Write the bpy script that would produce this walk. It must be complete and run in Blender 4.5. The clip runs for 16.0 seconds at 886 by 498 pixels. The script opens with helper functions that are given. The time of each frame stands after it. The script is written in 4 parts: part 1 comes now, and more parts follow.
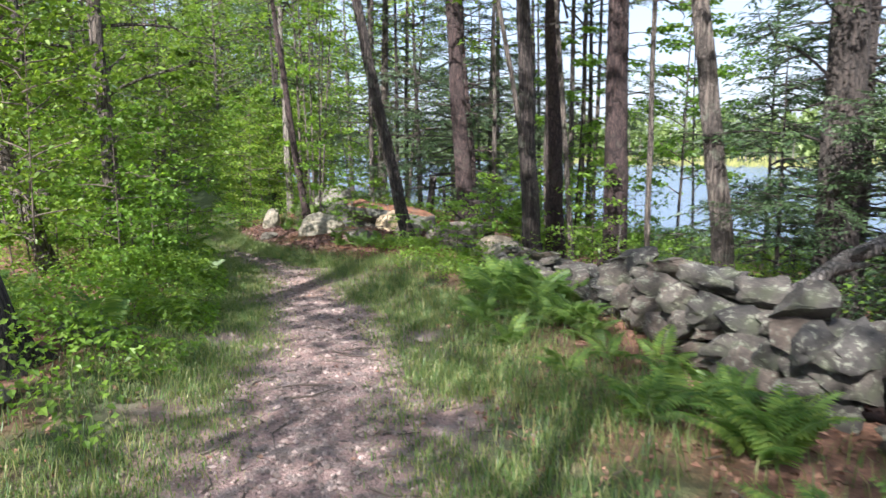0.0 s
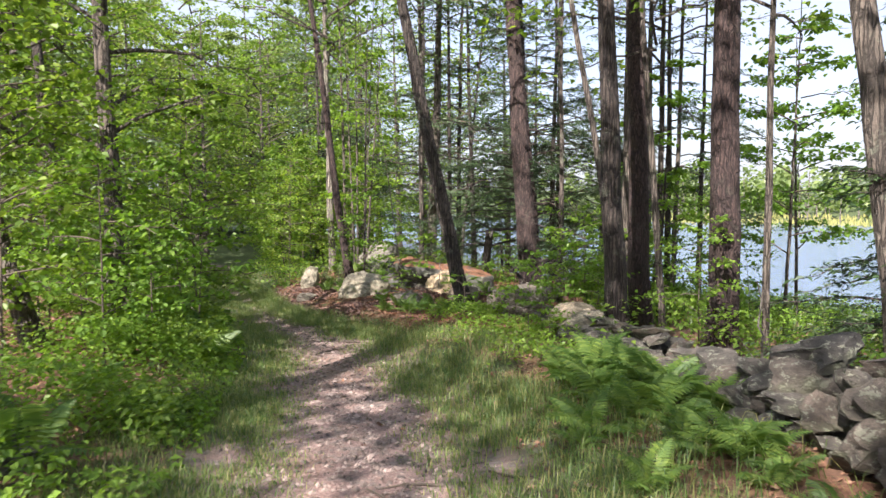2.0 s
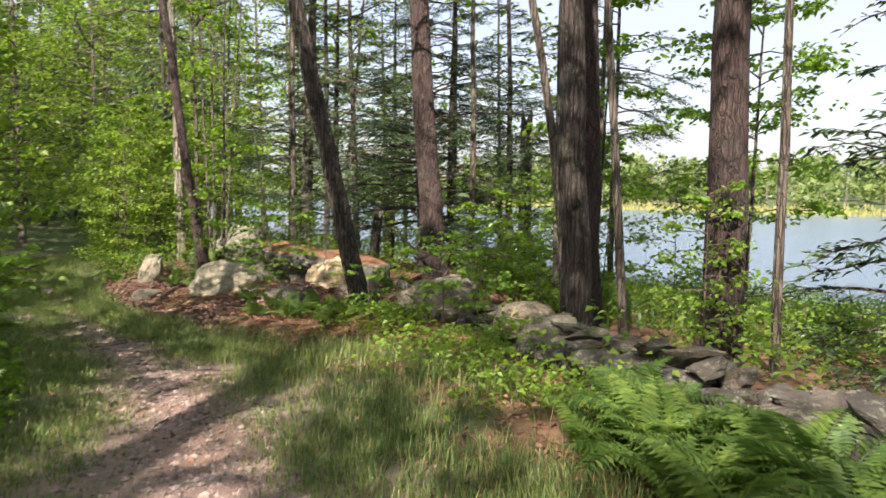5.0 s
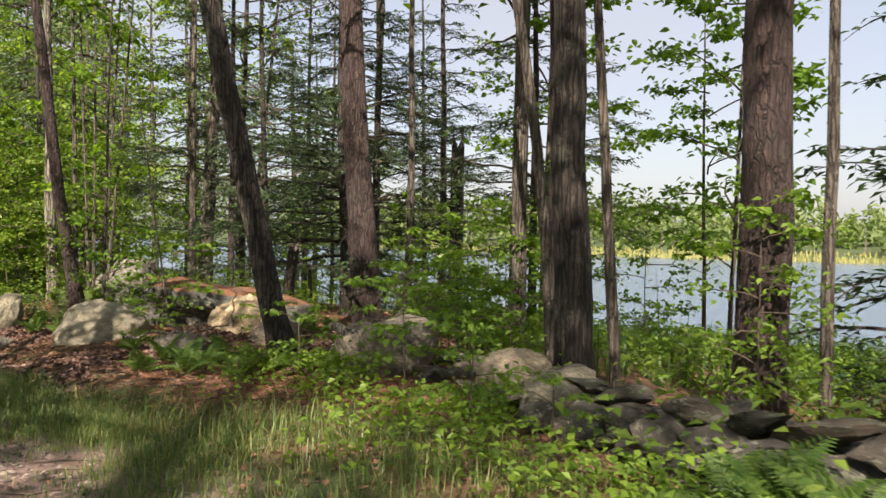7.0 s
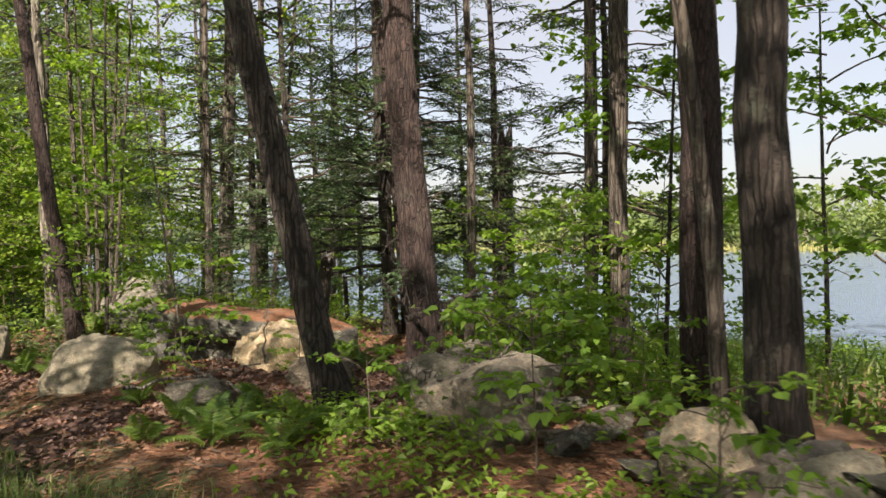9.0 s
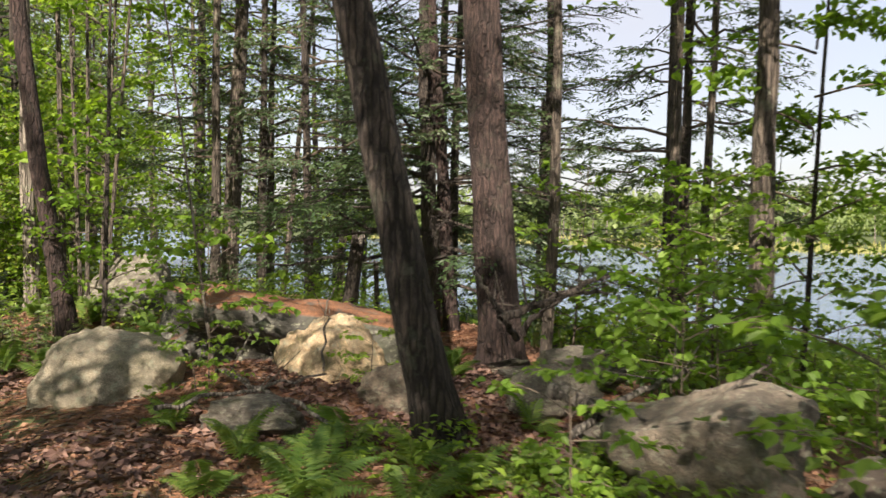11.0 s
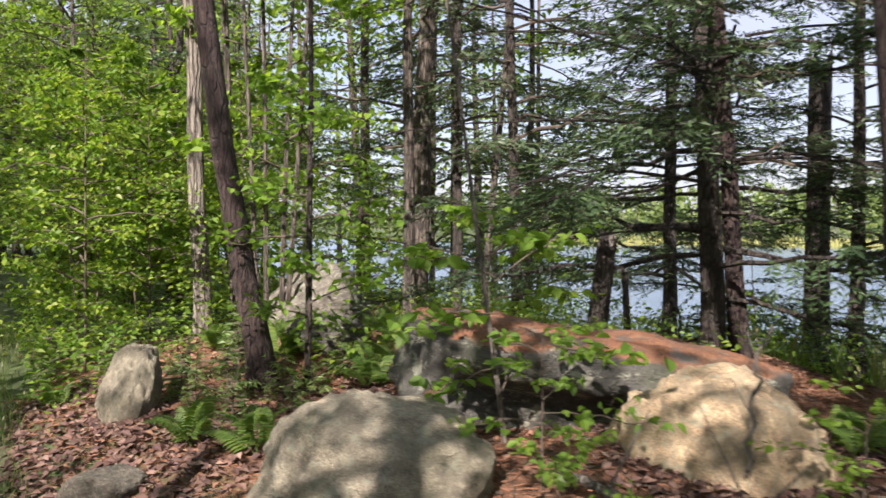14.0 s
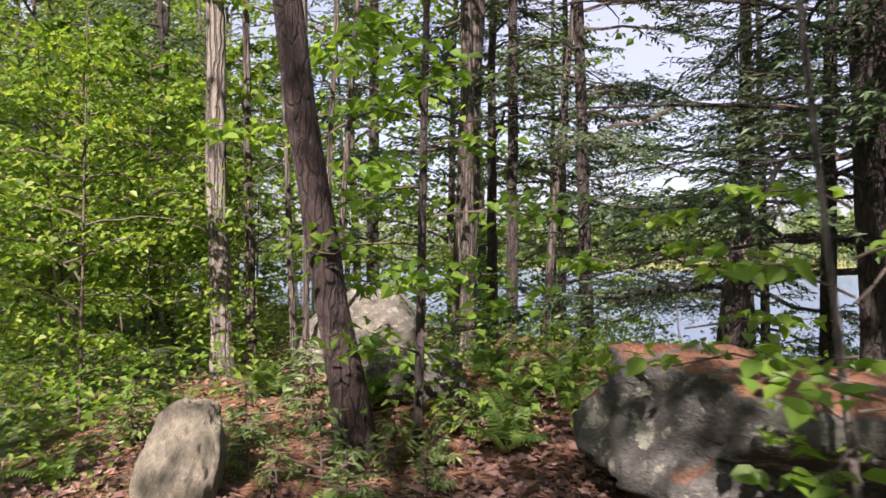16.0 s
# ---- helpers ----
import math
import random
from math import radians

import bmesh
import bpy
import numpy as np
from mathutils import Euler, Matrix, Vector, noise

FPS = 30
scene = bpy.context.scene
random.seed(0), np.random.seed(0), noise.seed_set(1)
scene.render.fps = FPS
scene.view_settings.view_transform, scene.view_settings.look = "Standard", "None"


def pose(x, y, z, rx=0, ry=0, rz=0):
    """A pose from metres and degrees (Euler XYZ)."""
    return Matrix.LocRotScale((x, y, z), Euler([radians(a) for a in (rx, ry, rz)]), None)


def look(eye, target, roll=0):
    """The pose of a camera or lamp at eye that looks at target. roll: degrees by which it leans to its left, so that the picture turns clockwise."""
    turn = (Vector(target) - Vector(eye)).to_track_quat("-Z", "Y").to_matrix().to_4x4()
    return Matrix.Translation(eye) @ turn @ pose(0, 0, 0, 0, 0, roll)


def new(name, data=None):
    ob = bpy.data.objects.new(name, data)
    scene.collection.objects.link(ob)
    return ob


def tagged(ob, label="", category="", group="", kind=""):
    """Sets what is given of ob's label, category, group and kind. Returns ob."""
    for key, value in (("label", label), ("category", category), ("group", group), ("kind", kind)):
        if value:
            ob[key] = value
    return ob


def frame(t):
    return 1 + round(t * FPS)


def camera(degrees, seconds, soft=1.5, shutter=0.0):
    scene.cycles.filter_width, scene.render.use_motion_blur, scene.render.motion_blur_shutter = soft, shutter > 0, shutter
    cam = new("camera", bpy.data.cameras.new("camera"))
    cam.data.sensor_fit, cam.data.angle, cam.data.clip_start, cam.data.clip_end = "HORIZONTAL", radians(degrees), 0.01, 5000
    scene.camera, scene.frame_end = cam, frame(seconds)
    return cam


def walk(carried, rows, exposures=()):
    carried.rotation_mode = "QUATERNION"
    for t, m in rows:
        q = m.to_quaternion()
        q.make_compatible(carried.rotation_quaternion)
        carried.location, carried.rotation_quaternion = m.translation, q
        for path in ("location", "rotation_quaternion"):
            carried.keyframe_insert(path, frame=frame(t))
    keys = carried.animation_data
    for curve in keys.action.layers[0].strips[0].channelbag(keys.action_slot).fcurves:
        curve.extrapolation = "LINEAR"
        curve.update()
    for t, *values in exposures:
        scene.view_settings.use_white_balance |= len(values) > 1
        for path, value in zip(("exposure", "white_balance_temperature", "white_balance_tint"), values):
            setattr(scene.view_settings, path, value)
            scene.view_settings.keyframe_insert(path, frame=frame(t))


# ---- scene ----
cam = camera(62.3, 16.0, shutter=0.4)
EXPOSURES = [(0.0, 1.73, 5650, 14), (2.5, 1.72, 6250, 17), (5.0, 1.61, 6600, 14), (7.5, 1.22, 6900, 14), (10.5, 1.4, 6950, 14), (12.5, 1.42, 6900, 15), (14.5, 1.46, 6200, 21), (16.0, 1.48, 6300, 27)]
PATH = [
    (0, (0.037, 0.099, 1.599), (0.03, 2.076, 1.301), -0.3),
    (0.5, (-0.02, 0.613, 1.541), (-0.136, 2.591, 1.269), -0.4),
    (1, (-0.084, 1.12, 1.511), (-0.276, 3.095, 1.259), -1.1),
    (1.5, (-0.113, 1.604, 1.465), (-0.317, 3.582, 1.251), -0.9),
    (2, (-0.217, 2.086, 1.446), (-0.351, 4.077, 1.304), -0.2),
    (2.5, (-0.289, 2.574, 1.36), (-0.394, 4.566, 1.222), -0.6),
    (3, (-0.41, 3.063, 1.315), (-0.445, 5.056, 1.161), -0.4),
    (3.5, (-0.469, 3.527, 1.249), (-0.447, 5.518, 1.065), -0.5),
    (4, (-0.598, 3.973, 1.217), (-0.536, 5.96, 1.002), 0.4),
    (4.5, (-0.664, 4.434, 1.196), (-0.527, 6.418, 0.981), 0.8),
    (5, (-0.76, 4.92, 1.188), (-0.52, 6.898, 1.008), 0.5),
    (5.2, (-0.796, 5.082, 1.187), (-0.504, 7.053, 1.024), 0.4),
    (7.3, (-1.014, 6.988, 0.908), (-0.508, 8.922, 0.859), 1.1),
    (7.5, (-1.039, 7.163, 0.907), (-0.549, 9.102, 0.86), 1.1),
    (8, (-1.079, 7.636, 0.935), (-0.624, 9.582, 0.877), 0.1),
    (8.2, (-1.079, 7.812, 0.969), (-0.643, 9.763, 0.908), -0.4),
    (10.3, (-1.464, 9.704, 0.849), (-0.898, 11.622, 0.814), -0.6),
    (10.5, (-1.542, 9.804, 0.843), (-0.971, 11.721, 0.799), -0.1),
    (11, (-1.758, 10.233, 0.84), (-1.222, 12.158, 0.758), 1.0),
    (11.5, (-1.87, 10.639, 0.832), (-1.366, 12.571, 0.728), 1.2),
    (12, (-2.027, 11.064, 0.803), (-1.579, 13.011, 0.701), 1.2),
    (12.5, (-2.182, 11.447, 0.815), (-1.788, 13.406, 0.726), 0.8),
    (13, (-2.289, 11.864, 0.796), (-1.954, 13.834, 0.716), 0.4),
    (13.5, (-2.479, 12.28, 0.761), (-2.196, 14.259, 0.697), -0.2),
    (14, (-2.65, 12.723, 0.741), (-2.429, 14.71, 0.669), -0.2),
    (14.5, (-2.904, 13.106, 0.704), (-2.737, 15.098, 0.638), -0.5),
    (14.6, (-2.931, 13.197, 0.701), (-2.768, 15.19, 0.639), -0.6),
    (15, (-3.097, 13.515, 0.69), (-2.906, 15.505, 0.636), 0.1),
    (15.5, (-3.28, 13.891, 0.692), (-3.045, 15.877, 0.639), -0.4),
    (16, (-3.579, 14.306, 0.627), (-3.234, 16.276, 0.62), -0.1),
]
walk(cam, [(t, look(eye, target, roll)) for t, eye, target, roll in PATH], EXPOSURES)

# ---- world and sun ----
SUN_DIR = Vector((-0.42, -0.90, 0.78)).normalized()
world = bpy.data.worlds.new("sky")
scene.world = world
world.use_nodes = True
wn, wl = world.node_tree.nodes, world.node_tree.links
sky = wn.new("ShaderNodeTexSky")
sky.sky_type = "NISHITA"
sky.sun_disc = False
sky.sun_elevation = math.asin(SUN_DIR.z)
sky.sun_rotation = math.atan2(SUN_DIR.x, SUN_DIR.y)
sky.air_density, sky.dust_density = 1.0, 2.0
wn["Background"].inputs["Strength"].default_value = 0.088
veil = wn.new("ShaderNodeMix")
veil.data_type = "RGBA"
cloud = wn.new("ShaderNodeTexNoise")
cloud.inputs["Scale"].default_value, cloud.inputs["Detail"].default_value = 2.2, 5
spread = wn.new("ShaderNodeMapRange")
spread.inputs["From Min"].default_value, spread.inputs["From Max"].default_value = 0.35, 0.7
spread.inputs["To Min"].default_value, spread.inputs["To Max"].default_value = 0.5, 0.85
wl.new(cloud.outputs["Fac"], spread.inputs["Value"])
wl.new(spread.outputs["Result"], veil.inputs[0])
wl.new(sky.outputs[0], veil.inputs[6])
veil.inputs[7].default_value = (3.5, 3.6, 3.95, 1)
wl.new(veil.outputs[2], wn["Background"].inputs["Color"])
sun = new("sun", bpy.data.lights.new("sun", "SUN"))
sun.data.energy, sun.data.angle, sun.data.color = 5.0, radians(0.55), (1.0, 0.91, 0.78)
sun.matrix_world = look(SUN_DIR * 60, (0, 0, 0))


# ---- materials ----
def mat_base(name):
    m = bpy.data.materials.new(name)
    m.use_nodes = True
    nt = m.node_tree
    return m, nt.nodes, nt.links, nt.nodes["Principled BSDF"]


def coords(n, l, scale=(1, 1, 1), kind="Object"):
    tc, mp = n.new("ShaderNodeTexCoord"), n.new("ShaderNodeMapping")
    mp.inputs["Scale"].default_value = scale
    l.new(tc.outputs[kind], mp.inputs["Vector"])
    return mp.outputs["Vector"]


def noise_tex(n, l, vec, scale, detail=4.0, rough=0.6):
    t = n.new("ShaderNodeTexNoise")
    t.inputs["Scale"].default_value, t.inputs["Detail"].default_value, t.inputs["Roughness"].default_value = scale, detail, rough
    l.new(vec, t.inputs["Vector"])
    return t.outputs["Fac"]


def ramp(n, l, fac, stops):
    r = n.new("ShaderNodeValToRGB")
    e = r.color_ramp.elements
    while len(e) < len(stops):
        e.new(0.5)
    for el, (p, c) in zip(e, stops):
        el.position, el.color = p, (*c, 1) if len(c) == 3 else c
    l.new(fac, r.inputs["Fac"])
    return r.outputs["Color"]


def mixc(n, l, fac, a, b, mode="MIX"):
    m = n.new("ShaderNodeMix")
    m.data_type, m.blend_type = "RGBA", mode
    for sock, v in ((m.inputs[0], fac), (m.inputs[6], a), (m.inputs[7], b)):
        if isinstance(v, (int, float)):
            sock.default_value = v
        elif isinstance(v, tuple):
            sock.default_value = (*v, 1)
        else:
            l.new(v, sock)
    return m.outputs[2]


def bump(n, l, height, strength, dist, shader):
    b = n.new("ShaderNodeBump")
    b.inputs["Strength"].default_value, b.inputs["Distance"].default_value = strength, dist
    l.new(height, b.inputs["Height"])
    l.new(b.outputs[0], shader.inputs["Normal"])


def sharpen(n, l, fac, lo, hi):
    r = n.new("ShaderNodeMapRange")
    r.interpolation_type = "SMOOTHSTEP"
    r.inputs["From Min"].default_value, r.inputs["From Max"].default_value = lo, hi
    l.new(fac, r.inputs["Value"])
    return r.outputs["Result"]


def bark(name, dark, mid, light, vscale=7.0, plates=False, lichen=0.35):
    m, n, l, p = mat_base(name)
    v2 = coords(n, l)
    nz = n.new("ShaderNodeTexNoise")
    nz.inputs["Scale"].default_value, nz.inputs["Detail"].default_value = 9, 3
    l.new(v2, nz.inputs["Vector"])

    def warped(scale, amount):
        mx = n.new("ShaderNodeMix")
        mx.data_type = "VECTOR"
        mx.inputs[0].default_value = amount
        l.new(coords(n, l, scale), mx.inputs[4])
        l.new(nz.outputs["Color"], mx.inputs[5])
        return mx.outputs[1]

    ridge = noise_tex(n, l, warped((1, 1, 0.16 if not plates else 0.25), 0.05), vscale * 6, 6, 0.75)
    vor = n.new("ShaderNodeTexVoronoi")
    vor.feature = "DISTANCE_TO_EDGE"
    vor.inputs["Scale"].default_value = vscale * (2.7 if plates else 4.2)
    l.new(warped((1, 1, 0.17 if plates else 0.09), 0.045 if plates else 0.03), vor.inputs["Vector"])
    crack = sharpen(n, l, vor.outputs["Distance"], 0.0, 0.13 if plates else 0.2)
    col = ramp(n, l, ridge, [(0.3, dark), (0.5, mid), (0.72, light)])
    col = mixc(n, l, crack, mixc(n, l, 0.7 if plates else 0.9, col, tuple(c * 0.4 for c in dark)), col)
    blot = sharpen(n, l, noise_tex(n, l, v2, 1.4, 4, 0.6), 0.35, 0.65)
    col = mixc(n, l, blot, mixc(n, l, 0.4, col, dark), col)
    patch = sharpen(n, l, noise_tex(n, l, v2, 3.1, 6, 0.75), 0.54, 0.66)
    pm = n.new("ShaderNodeMath")
    pm.operation = "MULTIPLY"
    pm.inputs[1].default_value = lichen
    l.new(patch, pm.inputs[0])
    col = mixc(n, l, pm.outputs[0], col, (0.25, 0.28, 0.2))
    l.new(col, p.inputs["Base Color"])
    p.inputs["Roughness"].default_value = 0.9
    ad = n.new("ShaderNodeMath")
    ad.operation = "MULTIPLY_ADD"
    ad.inputs[1].default_value = 0.6
    l.new(crack, ad.inputs[0])
    l.new(ridge, ad.inputs[2])
    bump(n, l, ad.outputs[0], 1.0, 0.05, p)
    return m


def rock_mat(name, base, needles=0.0, moss=0.3, k=1.0):
    m, n, l, p = mat_base(name)
    v = coords(n, l)
    oi = n.new("ShaderNodeObjectInfo")
    grain = noise_tex(n, l, v, 60 * k, 3, 0.7)
    mid = noise_tex(n, l, v, 6 * k, 8, 0.7)
    big = noise_tex(n, l, v, 1.7 * k, 4, 0.6)
    col = ramp(n, l, mid, [(0.3, tuple(c * 0.3 for c in base)), (0.48, tuple(c * 0.85 for c in base)), (0.7, tuple(min(1, c * 1.55) for c in base))])
    col = mixc(n, l, sharpen(n, l, grain, 0.38, 0.62), mixc(n, l, 0.5, col, (0.07, 0.07, 0.06)), col)
    tint = ramp(n, l, oi.outputs["Random"], [(0.0, (0.5, 0.51, 0.52)), (0.35, (0.85, 0.83, 0.8)), (0.7, (1.05, 1, 0.95)), (1.0, (1.45, 1.2, 1.05))])
    col = mixc(n, l, 1.0, col, tint, "MULTIPLY")
    stain = sharpen(n, l, noise_tex(n, l, v, 2.4 * k, 6, 0.72), 0.44, 0.62)
    sm = n.new("ShaderNodeMath")
    sm.operation = "MULTIPLY"
    sm.inputs[1].default_value = 0.6
    l.new(stain, sm.inputs[0])
    col = mixc(n, l, sm.outputs[0], col, tuple(c * 0.38 for c in base))
    lich = sharpen(n, l, noise_tex(n, l, v, 8 * k, 6, 0.75), 0.54, 0.6)
    lm = n.new("ShaderNodeMath")
    lm.operation = "MULTIPLY"
    lm.inputs[1].default_value = 0.6
    l.new(lich, lm.inputs[0])
    col = mixc(n, l, lm.outputs[0], col, (0.4, 0.41, 0.31))
    mossf = n.new("ShaderNodeMath")
    mossf.operation = "MULTIPLY"
    mossf.inputs[1].default_value = moss
    l.new(sharpen(n, l, big, 0.5, 0.68), mossf.inputs[0])
    col = mixc(n, l, mossf.outputs[0], col, (0.1, 0.12, 0.06))
    if needles:
        geo, sep = n.new("ShaderNodeNewGeometry"), n.new("ShaderNodeSeparateXYZ")
        l.new(geo.outputs["Normal"], sep.inputs[0])
        up = sharpen(n, l, sep.outputs["Z"], 0.55, 0.92)
        mm = n.new("ShaderNodeMath")
        mm.operation = "MULTIPLY"
        l.new(up, mm.inputs[0])
        l.new(sharpen(n, l, noise_tex(n, l, v, 2.6, 5, 0.7), 0.62 - needles * 0.3, 0.75 - needles * 0.3), mm.inputs[1])
        straw = ramp(n, l, noise_tex(n, l, coords(n, l, (40, 9, 9)), 3, 3), [(0.35, (0.13, 0.055, 0.03)), (0.65, (0.33, 0.15, 0.075))])
        col = mixc(n, l, mm.outputs[0], col, straw)
    l.new(col, p.inputs["Base Color"])
    p.inputs["Roughness"].default_value = 0.88
    ad = n.new("ShaderNodeMath")
    ad.operation = "MULTIPLY_ADD"
    ad.inputs[1].default_value = 0.25
    l.new(grain, ad.inputs[0])
    l.new(mid, ad.inputs[2])
    bump(n, l, ad.outputs[0], 1.0, 0.07, p)
    return m


def leaf_mat(name, cols, trans=0.5, rough=0.45):
    m, n, l, p = mat_base(name)
    geo = n.new("ShaderNodeNewGeometry")
    oi = n.new("ShaderNodeObjectInfo")
    c = ramp(n, l, geo.outputs["Random Per Island"], [(i / (len(cols) - 1), x) for i, x in enumerate(cols)])
    tint = ramp(n, l, oi.outputs["Random"], [(0.0, (0.82, 0.9, 0.85)), (1.0, (1.15, 1.1, 1.0))])
    c = mixc(n, l, 1.0, c, tint, "MULTIPLY")
    l.new(c, p.inputs["Base Color"])
    p.inputs["Roughness"].default_value = rough
    p.inputs["Specular IOR Level"].default_value = 0.35
    tr = n.new("ShaderNodeBsdfTranslucent")
    l.new(mixc(n, l, 1.0, c, (1.7, 1.75, 0.7), "MULTIPLY"), tr.inputs["Color"])
    mx = n.new("ShaderNodeMixShader")
    mx.inputs[0].default_value = trans
    l.new(p.outputs[0], mx.inputs[1])
    l.new(tr.outputs[0], mx.inputs[2])
    l.new(mx.outputs[0], n["Material Output"].inputs["Surface"])
    return m


def plain(name, cols, rough=0.85, scale=8.0):
    m, n, l, p = mat_base(name)
    f = noise_tex(n, l, coords(n, l), scale, 5, 0.65)
    l.new(ramp(n, l, f, [(0.3 + 0.4 * i / (len(cols) - 1), c) for i, c in enumerate(cols)]), p.inputs["Base Color"])
    p.inputs["Roughness"].default_value = rough
    bump(n, l, f, 0.5, 0.01, p)
    return m


def island(name, cols, rough=0.85):
    m, n, l, p = mat_base(name)
    geo = n.new("ShaderNodeNewGeometry")
    l.new(ramp(n, l, geo.outputs["Random Per Island"], [(i / (len(cols) - 1), c) for i, c in enumerate(cols)]), p.inputs["Base Color"])
    p.inputs["Roughness"].default_value = rough
    return m


def ground_mat():
    m, n, l, p = mat_base("forest_ground")
    v = coords(n, l)
    at = n.new("ShaderNodeAttribute")
    at.attribute_name = "trail"
    ag = n.new("ShaderNodeAttribute")
    ag.attribute_name = "green"
    fine, mid, big = noise_tex(n, l, v, 55, 4, 0.75), noise_tex(n, l, v, 6, 6, 0.7), noise_tex(n, l, v, 0.9, 4, 0.6)
    vor = n.new("ShaderNodeTexVoronoi")
    vor.inputs["Scale"].default_value = 42
    l.new(v, vor.inputs["Vector"])
    gravel = ramp(n, l, fine, [(0.3, (0.11, 0.072, 0.062)), (0.5, (0.255, 0.17, 0.147)), (0.72, (0.43, 0.305, 0.265))])
    stone = ramp(n, l, vor.outputs["Color"], [(0.0, (0.11, 0.085, 0.075)), (1.0, (0.28, 0.225, 0.2))])
    gravel = mixc(n, l, sharpen(n, l, mid, 0.48, 0.6), gravel, stone)
    gravel = mixc(n, l, sharpen(n, l, big, 0.5, 0.7), gravel, mixc(n, l, 0.6, gravel, (0.2, 0.115, 0.08)))
    litter = ramp(n, l, mid, [(0.3, (0.09, 0.048, 0.03)), (0.5, (0.25, 0.125, 0.072)), (0.7, (0.4, 0.2, 0.115))])
    litter = mixc(n, l, sharpen(n, l, fine, 0.4, 0.7), mixc(n, l, 0.5, litter, (0.03, 0.02, 0.015)), litter)
    turf = ramp(n, l, mid, [(0.3, (0.035, 0.05, 0.016)), (0.6, (0.075, 0.105, 0.033)), (0.75, (0.15, 0.15, 0.06))])
    col = mixc(n, l, ag.outputs["Fac"], litter, turf)
    col = mixc(n, l, at.outputs["Fac"], col, gravel)
    l.new(col, p.inputs["Base Color"])
    p.inputs["Roughness"].default_value = 0.95
    ad = n.new("ShaderNodeMath")
    ad.operation = "MULTIPLY_ADD"
    ad.inputs[1].default_value = 0.5
    l.new(vor.outputs["Distance"], ad.inputs[0])
    l.new(fine, ad.inputs[2])
    bump(n, l, ad.outputs[0], 0.8, 0.02, p)
    return m


def water_mat():
    m, n, l, p = mat_base("lake_water")
    p.inputs["Base Color"].default_value = (0.12, 0.17, 0.25, 1)
    p.inputs["Roughness"].default_value = 0.16
    p.inputs["IOR"].default_value = 1.33
    bump(n, l, noise_tex(n, l, coords(n, l, (1.0, 2.2, 1)), 1.6, 4, 0.6), 0.3, 0.3, p)
    return m


M_OAK = bark("oak_bark", (0.018, 0.014, 0.012), (0.075, 0.058, 0.049), (0.18, 0.145, 0.122), 6, False, 0.25)
M_PINE = bark("pine_bark", (0.022, 0.015, 0.014), (0.072, 0.046, 0.042), (0.19, 0.122, 0.105), 9, True, 0.1)
M_SMOOTH = bark("grey_bark", (0.07, 0.058, 0.048), (0.16, 0.13, 0.105), (0.28, 0.235, 0.195), 6, False, 0.5)
M_DARK = bark("hemlock_bark", (0.03, 0.025, 0.022), (0.075, 0.06, 0.05), (0.13, 0.1, 0.085), 8, True, 0.12)
M_PALE = bark("pale_smooth_bark", (0.15, 0.13, 0.11), (0.3, 0.26, 0.22), (0.44, 0.39, 0.33), 5, False, 0.4)
M_DEAD = bark("weathered_dead_wood", (0.12, 0.105, 0.09), (0.27, 0.24, 0.21), (0.42, 0.38, 0.33), 6, False, 0.3)
M_TWIG = plain("twig_bark", [(0.05, 0.04, 0.03), (0.13, 0.1, 0.075)])
M_STONE = rock_mat("field_stone", (0.29, 0.265, 0.225), 0, 0.4)
M_WALL = rock_mat("lichened_field_stone", (0.155, 0.138, 0.122), 0, 0.5, 0.3)
M_BOULDER = rock_mat("granite_boulder", (0.58, 0.52, 0.4), 0, 0.3, 0.9)
# paler, warmer granite: sunlight on the block is put into its cream colour
M_CREAM = rock_mat("sunlit_cream_granite", (0.7, 0.59, 0.41), 0, 0.2, 0.9)
M_SLAB = rock_mat("needle_covered_granite", (0.22, 0.21, 0.185), 0.8, 0.4, 0.8)
M_LEAF = leaf_mat("broad_leaf", [(0.075, 0.13, 0.025), (0.115, 0.19, 0.035), (0.15, 0.23, 0.04), (0.2, 0.28, 0.05)])
# lighter, yellower copy of the broad leaf, with sunlight put into its colour
M_LEAF_Y = leaf_mat("sunlit_tint_leaf", [(0.1, 0.175, 0.03), (0.15, 0.25, 0.04), (0.21, 0.3, 0.055), (0.27, 0.32, 0.06)])
M_MAPLE = leaf_mat("maple_leaf", [(0.1, 0.18, 0.03), (0.15, 0.25, 0.04), (0.21, 0.32, 0.05)], 0.5)
M_NEEDLE = leaf_mat("hemlock_needle", [(0.04, 0.07, 0.035), (0.06, 0.1, 0.045), (0.085, 0.13, 0.055)], 0.25)
M_PNEEDLE = leaf_mat("pine_needle", [(0.06, 0.095, 0.055), (0.085, 0.13, 0.07), (0.115, 0.165, 0.085)], 0.25)
M_FERN = leaf_mat("fern_leaf", [(0.08, 0.145, 0.045), (0.125, 0.2, 0.055), (0.2, 0.27, 0.07)], 0.5)
M_GRASS = leaf_mat("meadow_grass", [(0.06, 0.11, 0.04), (0.085, 0.145, 0.05), (0.12, 0.175, 0.06), (0.17, 0.21, 0.08), (0.29, 0.27, 0.14)], 0.4)
M_SEEDLING = leaf_mat("soft_pine_needle", [(0.11, 0.17, 0.07), (0.16, 0.23, 0.09), (0.21, 0.27, 0.1)], 0.4)
M_REED = leaf_mat("marsh_reed", [(0.16, 0.19, 0.07), (0.24, 0.25, 0.1), (0.3, 0.29, 0.13)], 0.2)
# paler, low-contrast leaf: the haze of distance is put into the colour
M_FAR = leaf_mat("hazed_leaf", [(0.12, 0.17, 0.075), (0.16, 0.215, 0.09), (0.22, 0.27, 0.11)], 0.4)
